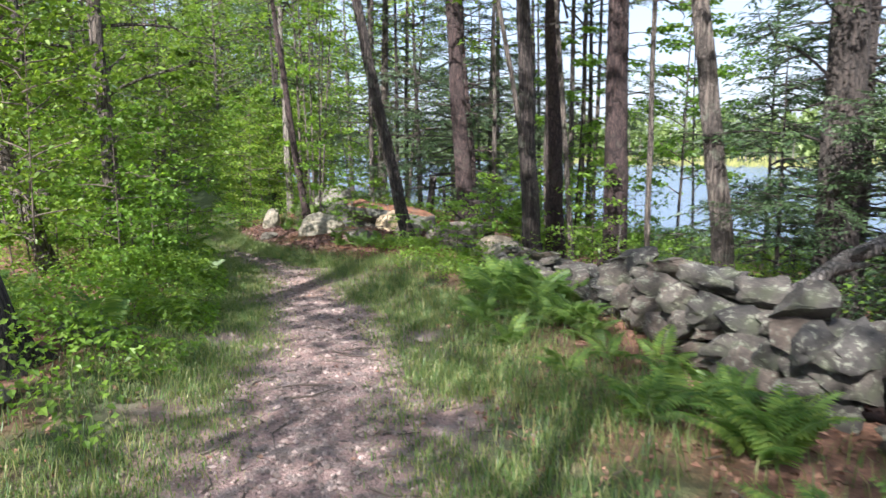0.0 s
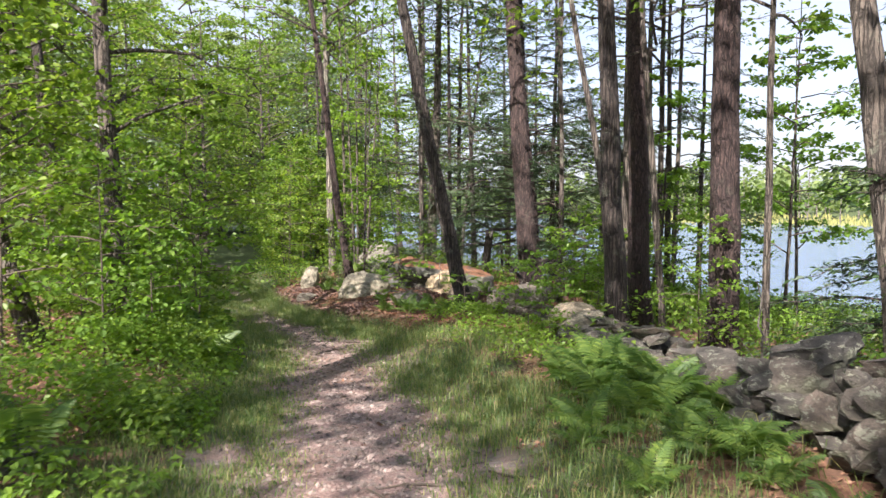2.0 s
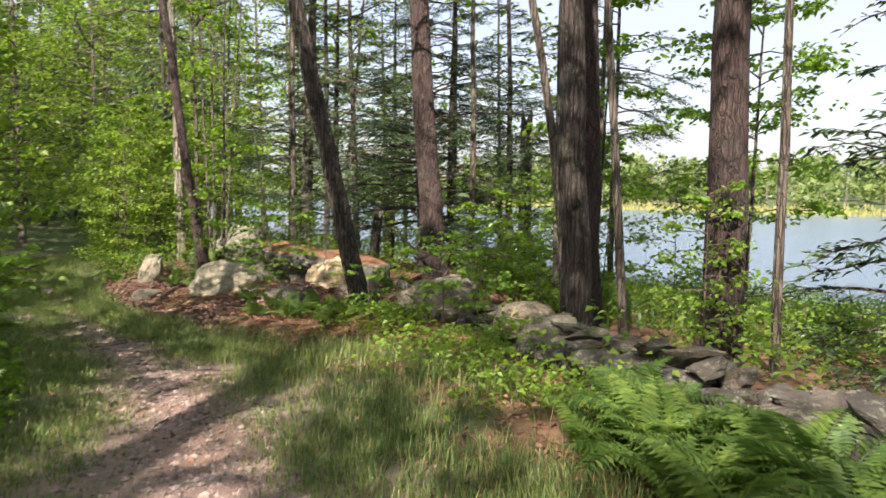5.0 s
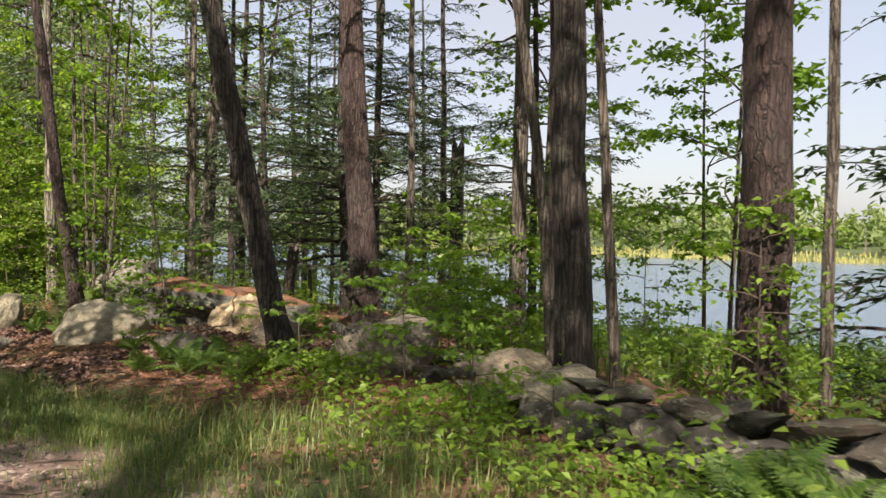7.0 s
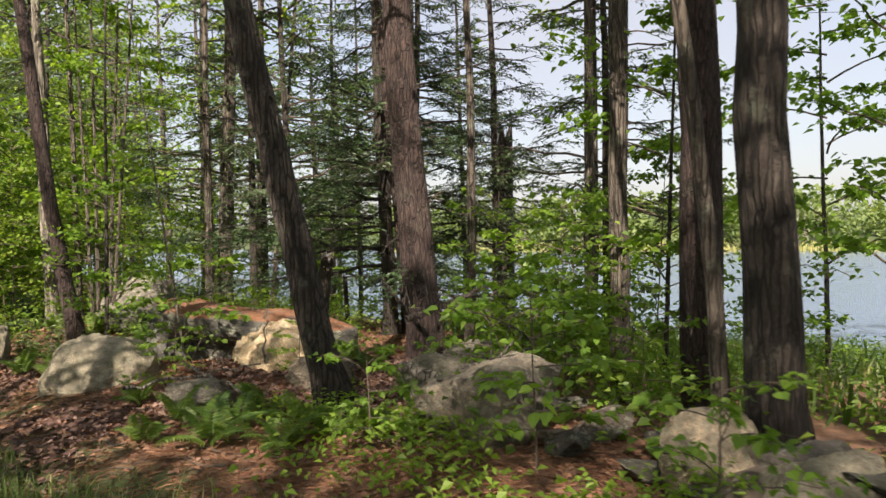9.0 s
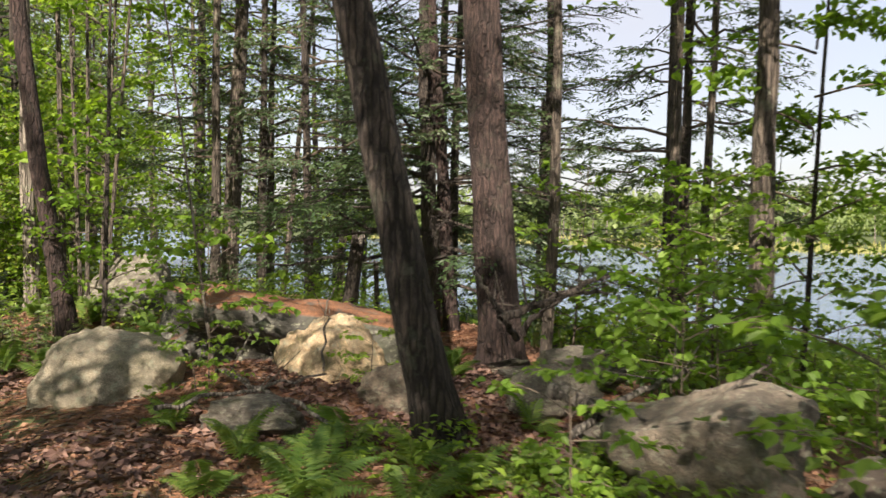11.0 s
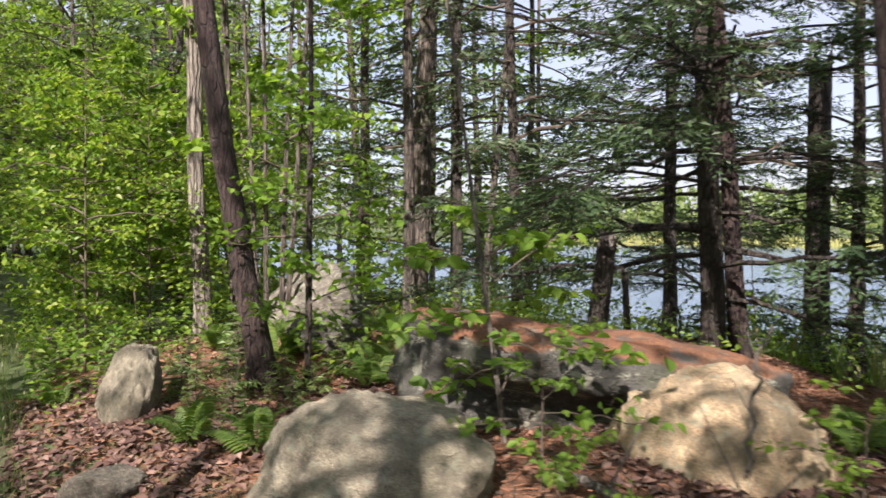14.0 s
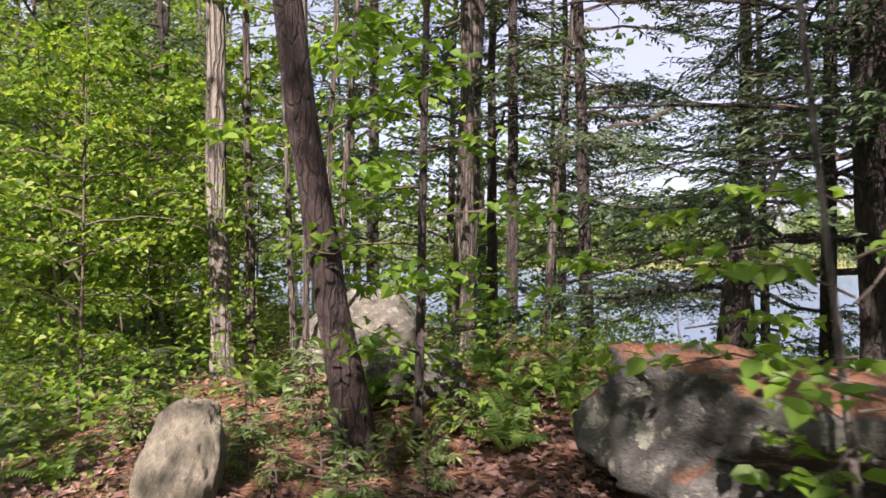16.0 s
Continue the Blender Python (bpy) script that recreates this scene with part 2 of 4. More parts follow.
M_LITTER = island("dry_leaf", [(0.1, 0.05, 0.034), (0.17, 0.085, 0.052), (0.22, 0.115, 0.07), (0.25, 0.15, 0.1)])
M_OLD = island("old_leaf", [(0.055, 0.03, 0.026), (0.1, 0.055, 0.045), (0.15, 0.085, 0.066), (0.23, 0.15, 0.12)])
M_STRAW = island("needle_straw", [(0.11, 0.05, 0.03), (0.24, 0.115, 0.065), (0.38, 0.2, 0.12)])
M_PEBBLE = island("pebble", [(0.07, 0.055, 0.048), (0.16, 0.122, 0.104), (0.36, 0.28, 0.245)])
M_GROUND = ground_mat()
M_WATER = water_mat()

# ---- the lie of the land ----
rng = np.random.default_rng(7)


def lerp_tab(v, tab):
    return np.interp(v, [a for a, b in tab], [b for a, b in tab])


TRAIL_C = [(-30, 0.2), (0, -0.5), (3, -0.66), (6, -0.92), (10, -1.95), (15, -4.4), (21, -7.2), (25, -9), (30, -13), (40, -24), (60, -50)]
TRAIL_Z = [(-40, 0.3), (0, 0.0), (4, -0.03), (6, -0.1), (7.5, -0.22), (10.7, -0.34), (14, -0.55), (17.5, -0.7), (22, -0.75), (40, -1.0), (80, -1.2)]
WALL_X = [(-8, 4.6), (0, 3.4), (3.3, 2.55), (4.3, 2.1), (6, 1.75), (8, 1.45), (11, 0.95), (12.5, 0.6), (14, 0.5), (16.5, 0.7), (40, 2)]


def smooth(v):
    v = np.clip(v, 0, 1)
    return v * v * (3 - 2 * v)


def height(x, y):
    x, y = np.asarray(x, float), np.asarray(y, float)
    z = lerp_tab(y, TRAIL_Z)
    d = x - lerp_tab(y, TRAIL_C)
    z = z + 0.14 * smooth((np.abs(d) - 0.75) / 1.0) * (y < 60)
    z = z + 0.16 * np.exp(-(((x + 1.4) / 1.5) ** 2 + ((y - 15.6) / 1.5) ** 2))
    z = z + 0.1 * smooth((-d - 2) / 6)
    z = z + 0.3 * np.exp(-(((x + 3.0) / 1.5) ** 2 + ((y - 19.4) / 1.7) ** 2))
    w = x - lerp_tab(y, WALL_X)
    z = z - 0.05 * np.clip(w - 0.2, 0, 14) - 0.25 * smooth((w - 0.2) / 2.0)
    s = 0.6 * x + 0.8 * y - 1.2 * np.clip(1.5 - x, 0, 400)
    k = smooth((s - 15) / 17)
    z = z * (1 - k) - 3.0 * k
    far = smooth((s - 112) / 10)
    z = z * (1 - far) + far * (-1.8 + 6.0 * smooth((s - 122) / 160))
    n = 0.05 * np.sin(1.7 * x + 0.9 * y) * np.sin(1.3 * y - 0.6 * x + 1) + 0.02 * np.sin(5.1 * x + 1.2) * np.sin(4.3 * y)
    return z + n * (0.25 + 0.75 * smooth((np.abs(d) - 0.5) / 0.8))


def gz(x, y):
    return float(height(x, y))


def raw_mesh(name, verts, faces, mat, smooth_shade=False):
    me = bpy.data.meshes.new(name)
    v, f = np.asarray(verts, np.float32), np.asarray(faces, np.int32)
    me.vertices.add(len(v))
    me.vertices.foreach_set("co", v.ravel())
    k = f.shape[1]
    me.loops.add(f.size)
    me.loops.foreach_set("vertex_index", f.ravel())
    me.polygons.add(len(f))
    me.polygons.foreach_set("loop_start", np.arange(len(f), dtype=np.int32) * k)
    me.polygons.foreach_set("use_smooth", np.full(len(f), smooth_shade))
    me.materials.append(mat)
    me.update(calc_edges=True)
    me.validate()
    return me


def under(ob, parent):
    ob.parent = parent
    return ob


def part(name, bm, material, parent, label=""):
    me = bpy.data.meshes.new(name)
    for f in bm.faces:
        f.smooth = True
    bm.to_mesh(me)
    bm.free()
    me.materials.append(material)
    return tagged(under(new(name, me), parent), label)


def axis_steps(lo, hi, step, far, ratio=1.22):
    mid = list(np.arange(lo, hi + step / 2, step))
    out, s, v = [], step, hi
    while v < far:
        s *= ratio
        v += s
        out.append(v)
    pre, s, v = [], step, lo
    while v > -far:
        s *= ratio
        v -= s
        pre.append(v)
    return np.array(pre[::-1] + mid + out)


def build_ground():
    xs, ys = axis_steps(-9, 8, 0.13, 900), axis_steps(-2, 26, 0.13, 900)
    X, Y = np.meshgrid(xs, ys)
    Z = height(X, Y)
    nx, ny = len(xs), len(ys)
    idx = np.arange(nx * ny).reshape(ny, nx)
    f = np.stack([idx[:-1, :-1], idx[:-1, 1:], idx[1:, 1:], idx[1:, :-1]], -1).reshape(-1, 4)
    me = raw_mesh("ground", np.stack([X, Y, Z], -1).reshape(-1, 3), f, M_GROUND, True)
    d = np.abs(X - lerp_tab(Y, TRAIL_C))
    wob = 0.07 * np.sin(2.3 * Y + X) + 0.08 * np.sin(5.7 * Y - 3 * X) + 0.05 * np.sin(13 * Y + 7 * X)
    trail = 1 - smooth((d - lerp_tab(Y, [(0, 0.8), (8, 0.72), (12, 0.5), (16, 0.3), (20, 0.12), (30, 0.0)]) + wob) / 0.6)
    green = smooth((1.9 - d + 2 * wob) / 0.8)
    green = np.maximum(green, smooth((Y - 16.5) / 3) * smooth((-3.5 - X) / 1.5))
    green = np.maximum(green, smooth((0.6 * X + 0.8 * Y - 17) / 6))
    for nm, arr in (("trail", trail), ("green", green)):
        a = me.attributes.new(nm, "FLOAT", "POINT")
        a.data.foreach_set("value", arr.astype(np.float32).ravel())
    return tagged(new("ground", me), "forest floor of dry leaves with a gravel path", "ground", "", "structure")


build_ground()
WATER_Z = -2.55
wv = [(-400, 20, WATER_Z), (600, 20, WATER_Z), (600, 700, WATER_Z), (-400, 700, WATER_Z)]
tagged(new("water", raw_mesh("water", wv, [(0, 1, 2, 3)], M_WATER)), "pale blue rippled lake between the trees", "lake", "", "structure")


# ---- foliage builders ----
def unit(a):
    return a / np.maximum(np.linalg.norm(a, axis=-1, keepdims=True), 1e-9)


def leaves(P, D, N, s, wide=0.36, fine=False):
    """Vertices and faces of one leaf for each place P, pointing along D with its upper side to N."""
    D = unit(D)
    W = unit(np.cross(D, N))
    N = np.cross(W, D)
    s = np.asarray(s).reshape(-1, 1)
    if fine:
        prof = [(0, 0), (0.22, wide * 0.8), (0.55, wide), (1, 0), (0.55, -wide), (0.22, -wide * 0.8)]
        fs = np.array([[0, 1, 2, 3], [0, 3, 4, 5]])
    else:
        prof = [(0, 0), (0.45, wide), (1, 0), (0.45, -wide)]
        fs = np.array([[0, 1, 2], [0, 2, 3]])
    V = np.stack([P + s * (D * a + W * b + N * (0.35 * abs(b) - 0.22 * a * a)) for a, b in prof], 1)
    k = len(prof)
    F = (fs[None] + (np.arange(len(P)) * k)[:, None, None]).reshape(-1, fs.shape[1])
    return V.reshape(-1, 3), F


def tube(path, radii, sides, r, wobble=0.0, flare=False):
    path, radii = np.asarray(path, float), np.asarray(radii, float)
    t = unit(np.gradient(path, axis=0))
    ref = np.array([1.0, 0, 0]) if abs(t[0][0]) < 0.8 else np.array([0, 1.0, 0])
    a = unit(np.cross(t, ref))
    b = np.cross(t, a)
    ang = np.linspace(0, 2 * np.pi, sides, endpoint=False)
    ph = r.uniform(0, 6, 3)
    V = []
    for i in range(len(path)):
        m = 1 + wobble * (np.sin(3 * ang + ph[0] + 0.3 * i) + 0.7 * np.sin(5 * ang + ph[1] + 0.17 * i) + 0.5 * np.sin(2 * ang + ph[2] - 0.5 * i))
        if flare:
            h = path[i][2] - path[0][2]
            m = m + 0.55 * np.exp(-h / 0.16) * (0.7 + 0.6 * np.sin(5 * ang + ph[1]))
        V.append(path[i] + (radii[i] * m)[:, None] * (np.cos(ang)[:, None] * a[i] + np.sin(ang)[:, None] * b[i]))
    V = np.concatenate(V)
    i = np.arange(len(path) - 1)[:, None] * sides
    j = np.arange(sides)[None]
    j2 = (j + 1) % sides
    F = np.stack([i + j, i + j2, i + sides + j2, i + sides + j], -1).reshape(-1, 4)
    return V, F


def joined(parts):
    vs, fs, o = [], [], 0
    for v, f in parts:
        vs.append(v)
        fs.append(f + o)
        o += len(v)
    return np.concatenate(vs), np.concatenate(fs)


def conifer_data(h0, h1, reach, nb, seed, twig=0.05, bare=0.25, nlen=0.11, sparse=1.0, droop=0.12):
    """Boughs and needle sprays of a conifer, its trunk on the z axis."""
    r = np.random.default_rng(seed)
    wood, P, D, N, S = [], [], [], [], []
    for i in range(nb):
        u = (i + r.uniform(0, 1)) / nb
        z = h0 + (h1 - h0) * u
        L = reach * (1 - 0.75 * u) * r.uniform(0.65, 1.1)
        az = r.uniform(0, 2 * np.pi)
        rise = r.uniform(-0.2, 0.42)
        k = np.linspace(0, 1, 8)
        bend = r.uniform(-0.5, 0.5)
        out = np.stack([np.cos(az + bend * k), np.sin(az + bend * k), 0 * k], -1) * (k * L)[:, None]
        zz = z + rise * L * k - droop * L * k * k * 2 + r.normal(0, 0.015, 8) * L
        path = out + np.stack([0 * k, 0 * k, zz], -1)
        wood.append(tube(path, np.linspace(0.016, 0.003, 8) * (0.5 + L / 2.2), 5, r))
        nt = int(L / twig * sparse)
        for q in r.uniform(bare, 1, nt):
            base = np.array([np.interp(q, k, path[:, c]) for c in range(3)])
            side = r.choice([-1, 1])
            a2 = az + bend * q + side * r.uniform(0.5, 1.1)
            tl = L * (0.32 * (1 - q) + 0.1) * r.uniform(0.7, 1.3)
            dr = np.array([np.cos(a2), np.sin(a2), r.uniform(-0.5, 0.38)])
            m = max(3, int(tl / (0.48 * nlen)))
            w = np.linspace(0.1, 1, m)
            pos = base + dr * (w * tl)[:, None]
            pos[:, 2] -= 0.12 * tl * w * w
            sgn = np.where(np.arange(m) % 2, 1, -1)
            a3 = a2 + sgn * r.uniform(0.5, 1.0, m)
            P.append(pos)
            D.append(np.stack([np.cos(a3), np.sin(a3), r.uniform(-0.6, 0.4, m)], -1))
            N.append(np.stack([r.normal(0, 0.6, m), r.normal(0, 0.6, m), np.ones(m)], -1))
            S.append(r.uniform(0.7, 1.3, m) * nlen)
            wood.append(tube(np.stack([base, base + dr * tl * 0.9 - np.array([0, 0, 0.09 * tl])]), [0.004, 0.002], 3, r))
    W = joined(wood)
    L = leaves(np.concatenate(P), np.concatenate(D), np.concatenate(N), np.concatenate(S), 0.17)
    return W, L


def broad_data(h0, h1, reach, nl, per, size, seed, fine=False, thick=0.03, flat=0.5):
    """Limbs and leaves of a broadleaf crown, its trunk on the z axis."""
    r = np.random.default_rng(seed)
    wood, P, D, N, S = [], [], [], [], []
    for i in range(nl):
        u = (i + r.uniform(0, 1)) / nl
        z = h0 + (h1 - h0) * u
        L = reach * (0.55 + 0.6 * np.sin(np.pi * min(1, u + 0.15))) * r.uniform(0.6, 1.1)
        az = i * 2.4 + r.uniform(-0.5, 0.5)
        k = np.linspace(0, 1, 7)
        out = np.stack([np.cos(az + 0.3 * k), np.sin(az + 0.3 * k), 0 * k], -1) * (k * L)[:, None]
        zz = z + r.uniform(0.1, 0.7) * L * k - 0.25 * L * k * k
        path = out + np.stack([0 * k, 0 * k, zz], -1) + r.normal(0, 0.03, (7, 3)) * L * k[:, None]
        wood.append(tube(path, np.linspace(thick, 0.004, 7), 5, r))
        for j in range(4):
            q = r.uniform(0.3, 1)
            base = np.array([np.interp(q, k, path[:, c]) for c in range(3)])
            a2 = az + r.uniform(-1.3, 1.3)
            tl = L * r.uniform(0.25, 0.5)
            tip = base + np.array([np.cos(a2), np.sin(a2), r.uniform(-0.1, 0.4)]) * tl
            wood.append(tube(np.stack([base, (base + tip) / 2 + r.normal(0, 0.03, 3), tip]), [thick * 0.35, thick * 0.2, 0.003], 3, r))
            m = per // 4
            w = r.uniform(0.15, 1.1, m)[:, None]
            spread = tl * 0.38
            pos = base + (tip - base) * w + r.normal(0, 1, (m, 3)) * np.array([spread, spread, spread * flat])
            a3 = r.uniform(0, 2 * np.pi, m)
            P.append(pos)
            D.append(np.stack([np.cos(a3), np.sin(a3), r.uniform(-0.7, 0.15, m)], -1))
            N.append(np.stack([r.normal(0, 0.45, m), r.normal(0, 0.45, m), np.ones(m)], -1))
            S.append(size * r.uniform(0.6, 1.25, m))
    return joined(wood), leaves(np.concatenate(P), np.concatenate(D), np.concatenate(N), np.concatenate(S), 0.36, fine)


def crown_meshes(data, wood_mat, leaf):
    (wv, wf), (lv, lf) = data
    wf = np.concatenate([wf[:, [0, 1, 2]], wf[:, [0, 2, 3]]])
    if lf.shape[1] == 4:
        lf = np.concatenate([lf[:, [0, 1, 2]], lf[:, [0, 2, 3]]])
    me = raw_mesh("crown", *joined([(wv, wf), (lv, lf)]), wood_mat)
    me.materials.append(leaf)
    me.polygons.foreach_set("material_index", np.concatenate([np.zeros(len(wf), np.int32), np.ones(len(lf), np.int32)]))
    return me


PROTO = {
    "hemlock_low": crown_meshes(conifer_data(0.7, 8.0, 3.1, 52, 11, 0.05, 0.3, 0.072, 0.85, 0.06), M_DARK, M_NEEDLE),
    "hemlock_b": crown_meshes(conifer_data(1.2, 9.0, 2.5, 46, 12, 0.055, 0.25, 0.084, 0.8, 0.07), M_DARK, M_NEEDLE),
    "hemlock_young": crown_meshes(conifer_data(0.2, 3.5, 1.5, 40, 15, 0.05, 0.15, 0.09, 0.8), M_DARK, M_NEEDLE),
    "pine_mid": crown_meshes(conifer_data(2.2, 10.0, 2.3, 38, 13, 0.06, 0.3, 0.093, 0.8, 0.06), M_TWIG, M_PNEEDLE),
    "conifer_far": crown_meshes(conifer_data(1.4, 10.0, 2.3, 34, 16, 0.1, 0.25, 0.15, 0.8, 0.07), M_DARK, M_PNEEDLE),
    "pine_high": crown_meshes(conifer_data(6.5, 13.0, 2.4, 26, 14, 0.1, 0.35, 0.2, 0.6), M_TWIG, M_PNEEDLE),
    "broad_high": crown_meshes(broad_data(5.0, 10.5, 2.4, 18, 70, 0.15, 21), M_SMOOTH, M_LEAF),
    "broad_mid": crown_meshes(broad_data(2.2, 9.5, 2.1, 28, 72, 0.12, 22), M_SMOOTH, M_LEAF),
    "broad_low": crown_meshes(broad_data(0.8, 8.0, 2.2, 36, 80, 0.12, 23), M_SMOOTH, M_LEAF),
    # broad_sun and sapling_sun wear the leaf colours lightened for sunlight
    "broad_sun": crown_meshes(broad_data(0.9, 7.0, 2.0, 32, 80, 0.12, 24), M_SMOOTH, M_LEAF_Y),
    # deep-woods crown, its leaves in the colour paled for haze
    "broad_wood": crown_meshes(broad_data(0.6, 12.5, 2.9, 52, 180, 0.2, 26, False, 0.03, 0.6), M_SMOOTH, M_FAR),
    "broad_shade": crown_meshes(broad_data(5.6, 9.6, 3.2, 24, 84, 0.13, 27), M_SMOOTH, M_LEAF),
    "pine_seedling": crown_meshes(conifer_data(0.06, 0.55, 0.3, 20, 17, 0.03, 0.1, 0.07, 1.0, 0.02), M_TWIG, M_SEEDLING),
    "sapling_a": crown_meshes(broad_data(0.35, 2.2, 0.75, 15, 48, 0.075, 31, True, 0.008), M_TWIG, M_MAPLE),
    "sapling_b": crown_meshes(broad_data(0.25, 1.3, 0.55, 11, 36, 0.08, 32, True, 0.006, 0.25), M_TWIG, M_MAPLE),
    "sapling_thin": crown_meshes(broad_data(0.3, 1.15, 0.62, 9, 28, 0.085, 36, True, 0.005, 0.12), M_TWIG, M_MAPLE),
    "sapling_c": crown_meshes(broad_data(0.6, 3.6, 1.0, 22, 84, 0.085, 33, True, 0.012), M_TWIG, M_LEAF),
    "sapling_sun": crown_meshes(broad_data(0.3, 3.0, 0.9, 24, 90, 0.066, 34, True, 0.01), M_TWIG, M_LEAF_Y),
    "maple_flat": crown_meshes(broad_data(1.2, 4.6, 1.0, 16, 96, 0.085, 35, True, 0.012, 0.3), M_TWIG, M_MAPLE),
}
LABELS = {
    "pine_tree": "tall pine with scaly reddish-grey bark",
    "hemlock_tree": "dark hemlock with bare lower boughs and needle sprays",
    "oak_tree": "leaning oak with dark furrowed bark",
    "broadleaf_tree": "slender grey-barked tree with green leaves",
    "pine_seedling": "small green pine seedling in leaf litter",
    "sapling": "thin woodland sapling with bright green leaves",
}


def tree(kind, x, y, r0, proto, lean=(0, 0), top=11.0, barkm=None, spin=0.0, scale=1.0, curve=0.0, label="", sides=14, seed=0, shift=(0, 0)):
    """A tree: root at the ground, trunk, boughs and foliage as its parts. lean: metres sideways per metre of height."""
    r = np.random.default_rng(int(1000 + 97 * x + 31 * y + seed) % 99991)
    root = new(kind)
    root.empty_display_size = 0.2
    root.location = (x, y, gz(x, y) - 0.06)
    tagged(root, label or LABELS[kind], "tree" if kind.endswith("tree") else "sapling")
    n = 26
    h = top * np.linspace(0, 1, n) ** 1.35
    wob = np.cumsum(r.normal(0, 0.012, (n, 2)), 0) * min(1, r0 * 8)
    cx = lean[0] * h + curve * np.sin(h * 0.9) + wob[:, 0]
    cy = lean[1] * h + wob[:, 1]
    path = np.stack([cx - cx[0], cy - cy[0], h], -1)
    rad = r0 * (1 - 0.8 * (h / top)) * (1 + r.normal(0, 0.02, n))
    v, f = tube(path, rad, sides, r, 0.035, r0 > 0.07)
    under(new("trunk", raw_mesh("trunk", v, f, barkm or M_SMOOTH, True)), root)
    if proto:
        ob = under(new("crown", PROTO[proto]), root)
        sh = Matrix.Identity(4)
        sh[0][2], sh[1][2] = lean
        ob.matrix_local = Matrix.Translation((*shift, 0)) @ sh @ Matrix.Rotation(spin, 4, "Z") @ Matrix.Scale(scale, 4)
    return root


# ---- trees beside the path ----
tree("oak_tree", -0.65, 14.1, 0.128, "broad_high", (-0.2, 0.03), 11, M_OAK, 0.4, label="leaning oak with dark furrowed bark beside boulders", sides=22)
tree("pine_tree", 0.54, 16.5, 0.2, "pine_high", (-0.055, 0.02), 14, M_PINE, 1.0, sides=20)
tree("pine_tree", 2.63, 11.35, 0.195, "pine_high", (-0.005, 0.0), 14, M_PINE, 2.2, sides=20, label="stout pine with dark reddish bark behind the stone wall")
tree("pine_tree", 1.47, 11.9, 0.145, "pine_high", (-0.062, 0.0), 13, M_OAK, 4.0, sides=20, label="tall pine with furrowed grey-brown bark by the stone wall")
tree("pine_tree", 2.08, 13.52, 0.175, "pine_high", (-0.03, 0.0), 13, M_PINE, 5.1, sides=20)
tree("broadleaf_tree", 1.5, 12.45, 0.055, "pine_high", (-0.12, 0.0), 10, M_SMOOTH, curve=0.06, label="thin crooked bare trunk close to the pines")
tree("broadleaf_tree", 2.25, 12.75, 0.055, "broad_high", (-0.07, 0.0), 10, M_SMOOTH, 2.0, 0.8)
tree("broadleaf_tree", 2.15, 15.0, 0.1, "broad_high", (-0.01, 0.0), 11, M_SMOOTH, 3.0)
tree("sapling", 2.7, 15.2, 0.028, "maple_flat", (0.04, 0.0), 5, M_DARK, 1.0, 1.0, label="slim maple sapling with flat leafy sprays")
tree("sapling", 4.55, 14.3, 0.035, "maple_flat", (0.03, 0.0), 5.5, M_SMOOTH, 2.5, 1.15, label="slim maple sapling with flat leafy sprays")
tree("sapling", 5.5, 16.2, 0.035, "maple_flat", (-0.02, 0.0), 5.5, M_SMOOTH, 4.4, 1.2, label="slim maple sapling with flat leafy sprays")
tree("broadleaf_tree", 3.12, 11.2, 0.05, "broad_high", (0.0, 0.0), 10, M_SMOOTH, 0.5, 0.8)
tree("broadleaf_tree", 3.0, 17.6, 0.08, "pine_high", (0.01, 0.0), 11, M_SMOOTH)
tree("broadleaf_tree", 3.35, 18.3, 0.08, "broad_high", (0.01, 0.0), 11, M_SMOOTH, 1.5)
tree("broadleaf_tree", 3.6, 17.9, 0.06, "pine_high", (0.015, 0.0), 11, M_SMOOTH)
tree("broadleaf_tree", 3.3, 8.5, 0.14, "broad_high", (-0.12, 0.02), 10, M_SMOOTH, 4.1, label="leaning grey trunk behind the stone wall")
tree("hemlock_tree", 4.6, 8.6, 0.25, "hemlock_b", (0, 0), 13, M_DARK, 0.3, label="stout dark hemlock behind the stone wall", sides=20)
tree("hemlock_tree", 5.2, 9.2, 0.12, "hemlock_low", (0, 0), 11, M_DARK, 2.3, 0.9)
hemlock = tree("hemlock_tree", 0.6, 19.2, 0.115, "hemlock_low", (-0.03, 0.0), 11, M_DARK, 2.0)
lake_pine = tree("pine_tree", 0.88, 19.2, 0.09, "pine_mid", (-0.08, 0.0), 10, M_PINE, 0.9, 0.8)
tree("broadleaf_tree", 1.07, 16.7, 0.06, "pine_high", (0.02, 0.0), 9, M_SMOOTH, curve=0.05)
tree("broadleaf_tree", -3.37, 18.1, 0.095, "broad_high", (-0.13, 0.02), 10, M_PINE, 1.2, label="leaning tree with scaly brown bark beside boulders", sides=18)
tree("sapling", -1.95, 16.25, 0.013, "sapling_thin", (-0.13, 0.0), 5, M_PALE, 0.7, 1.0, label="slim pale sapling beside a boulder with few leaves")
tree("sapling", -3.05, 18.1, 0.026, "sapling_a", (0.02, 0.0), 6, M_DARK, 1.1)
tree("broadleaf_tree", -4.38, 20.95, 0.1, "broad_high", (-0.02, 0.0), 11, M_PALE, 2.6, label="pale smooth trunk among bright green leaves")
tree("broadleaf_tree", -4.2, 21.9, 0.05, "broad_high", (-0.02, 0.0), 10, M_SMOOTH, 0.6, 0.9)
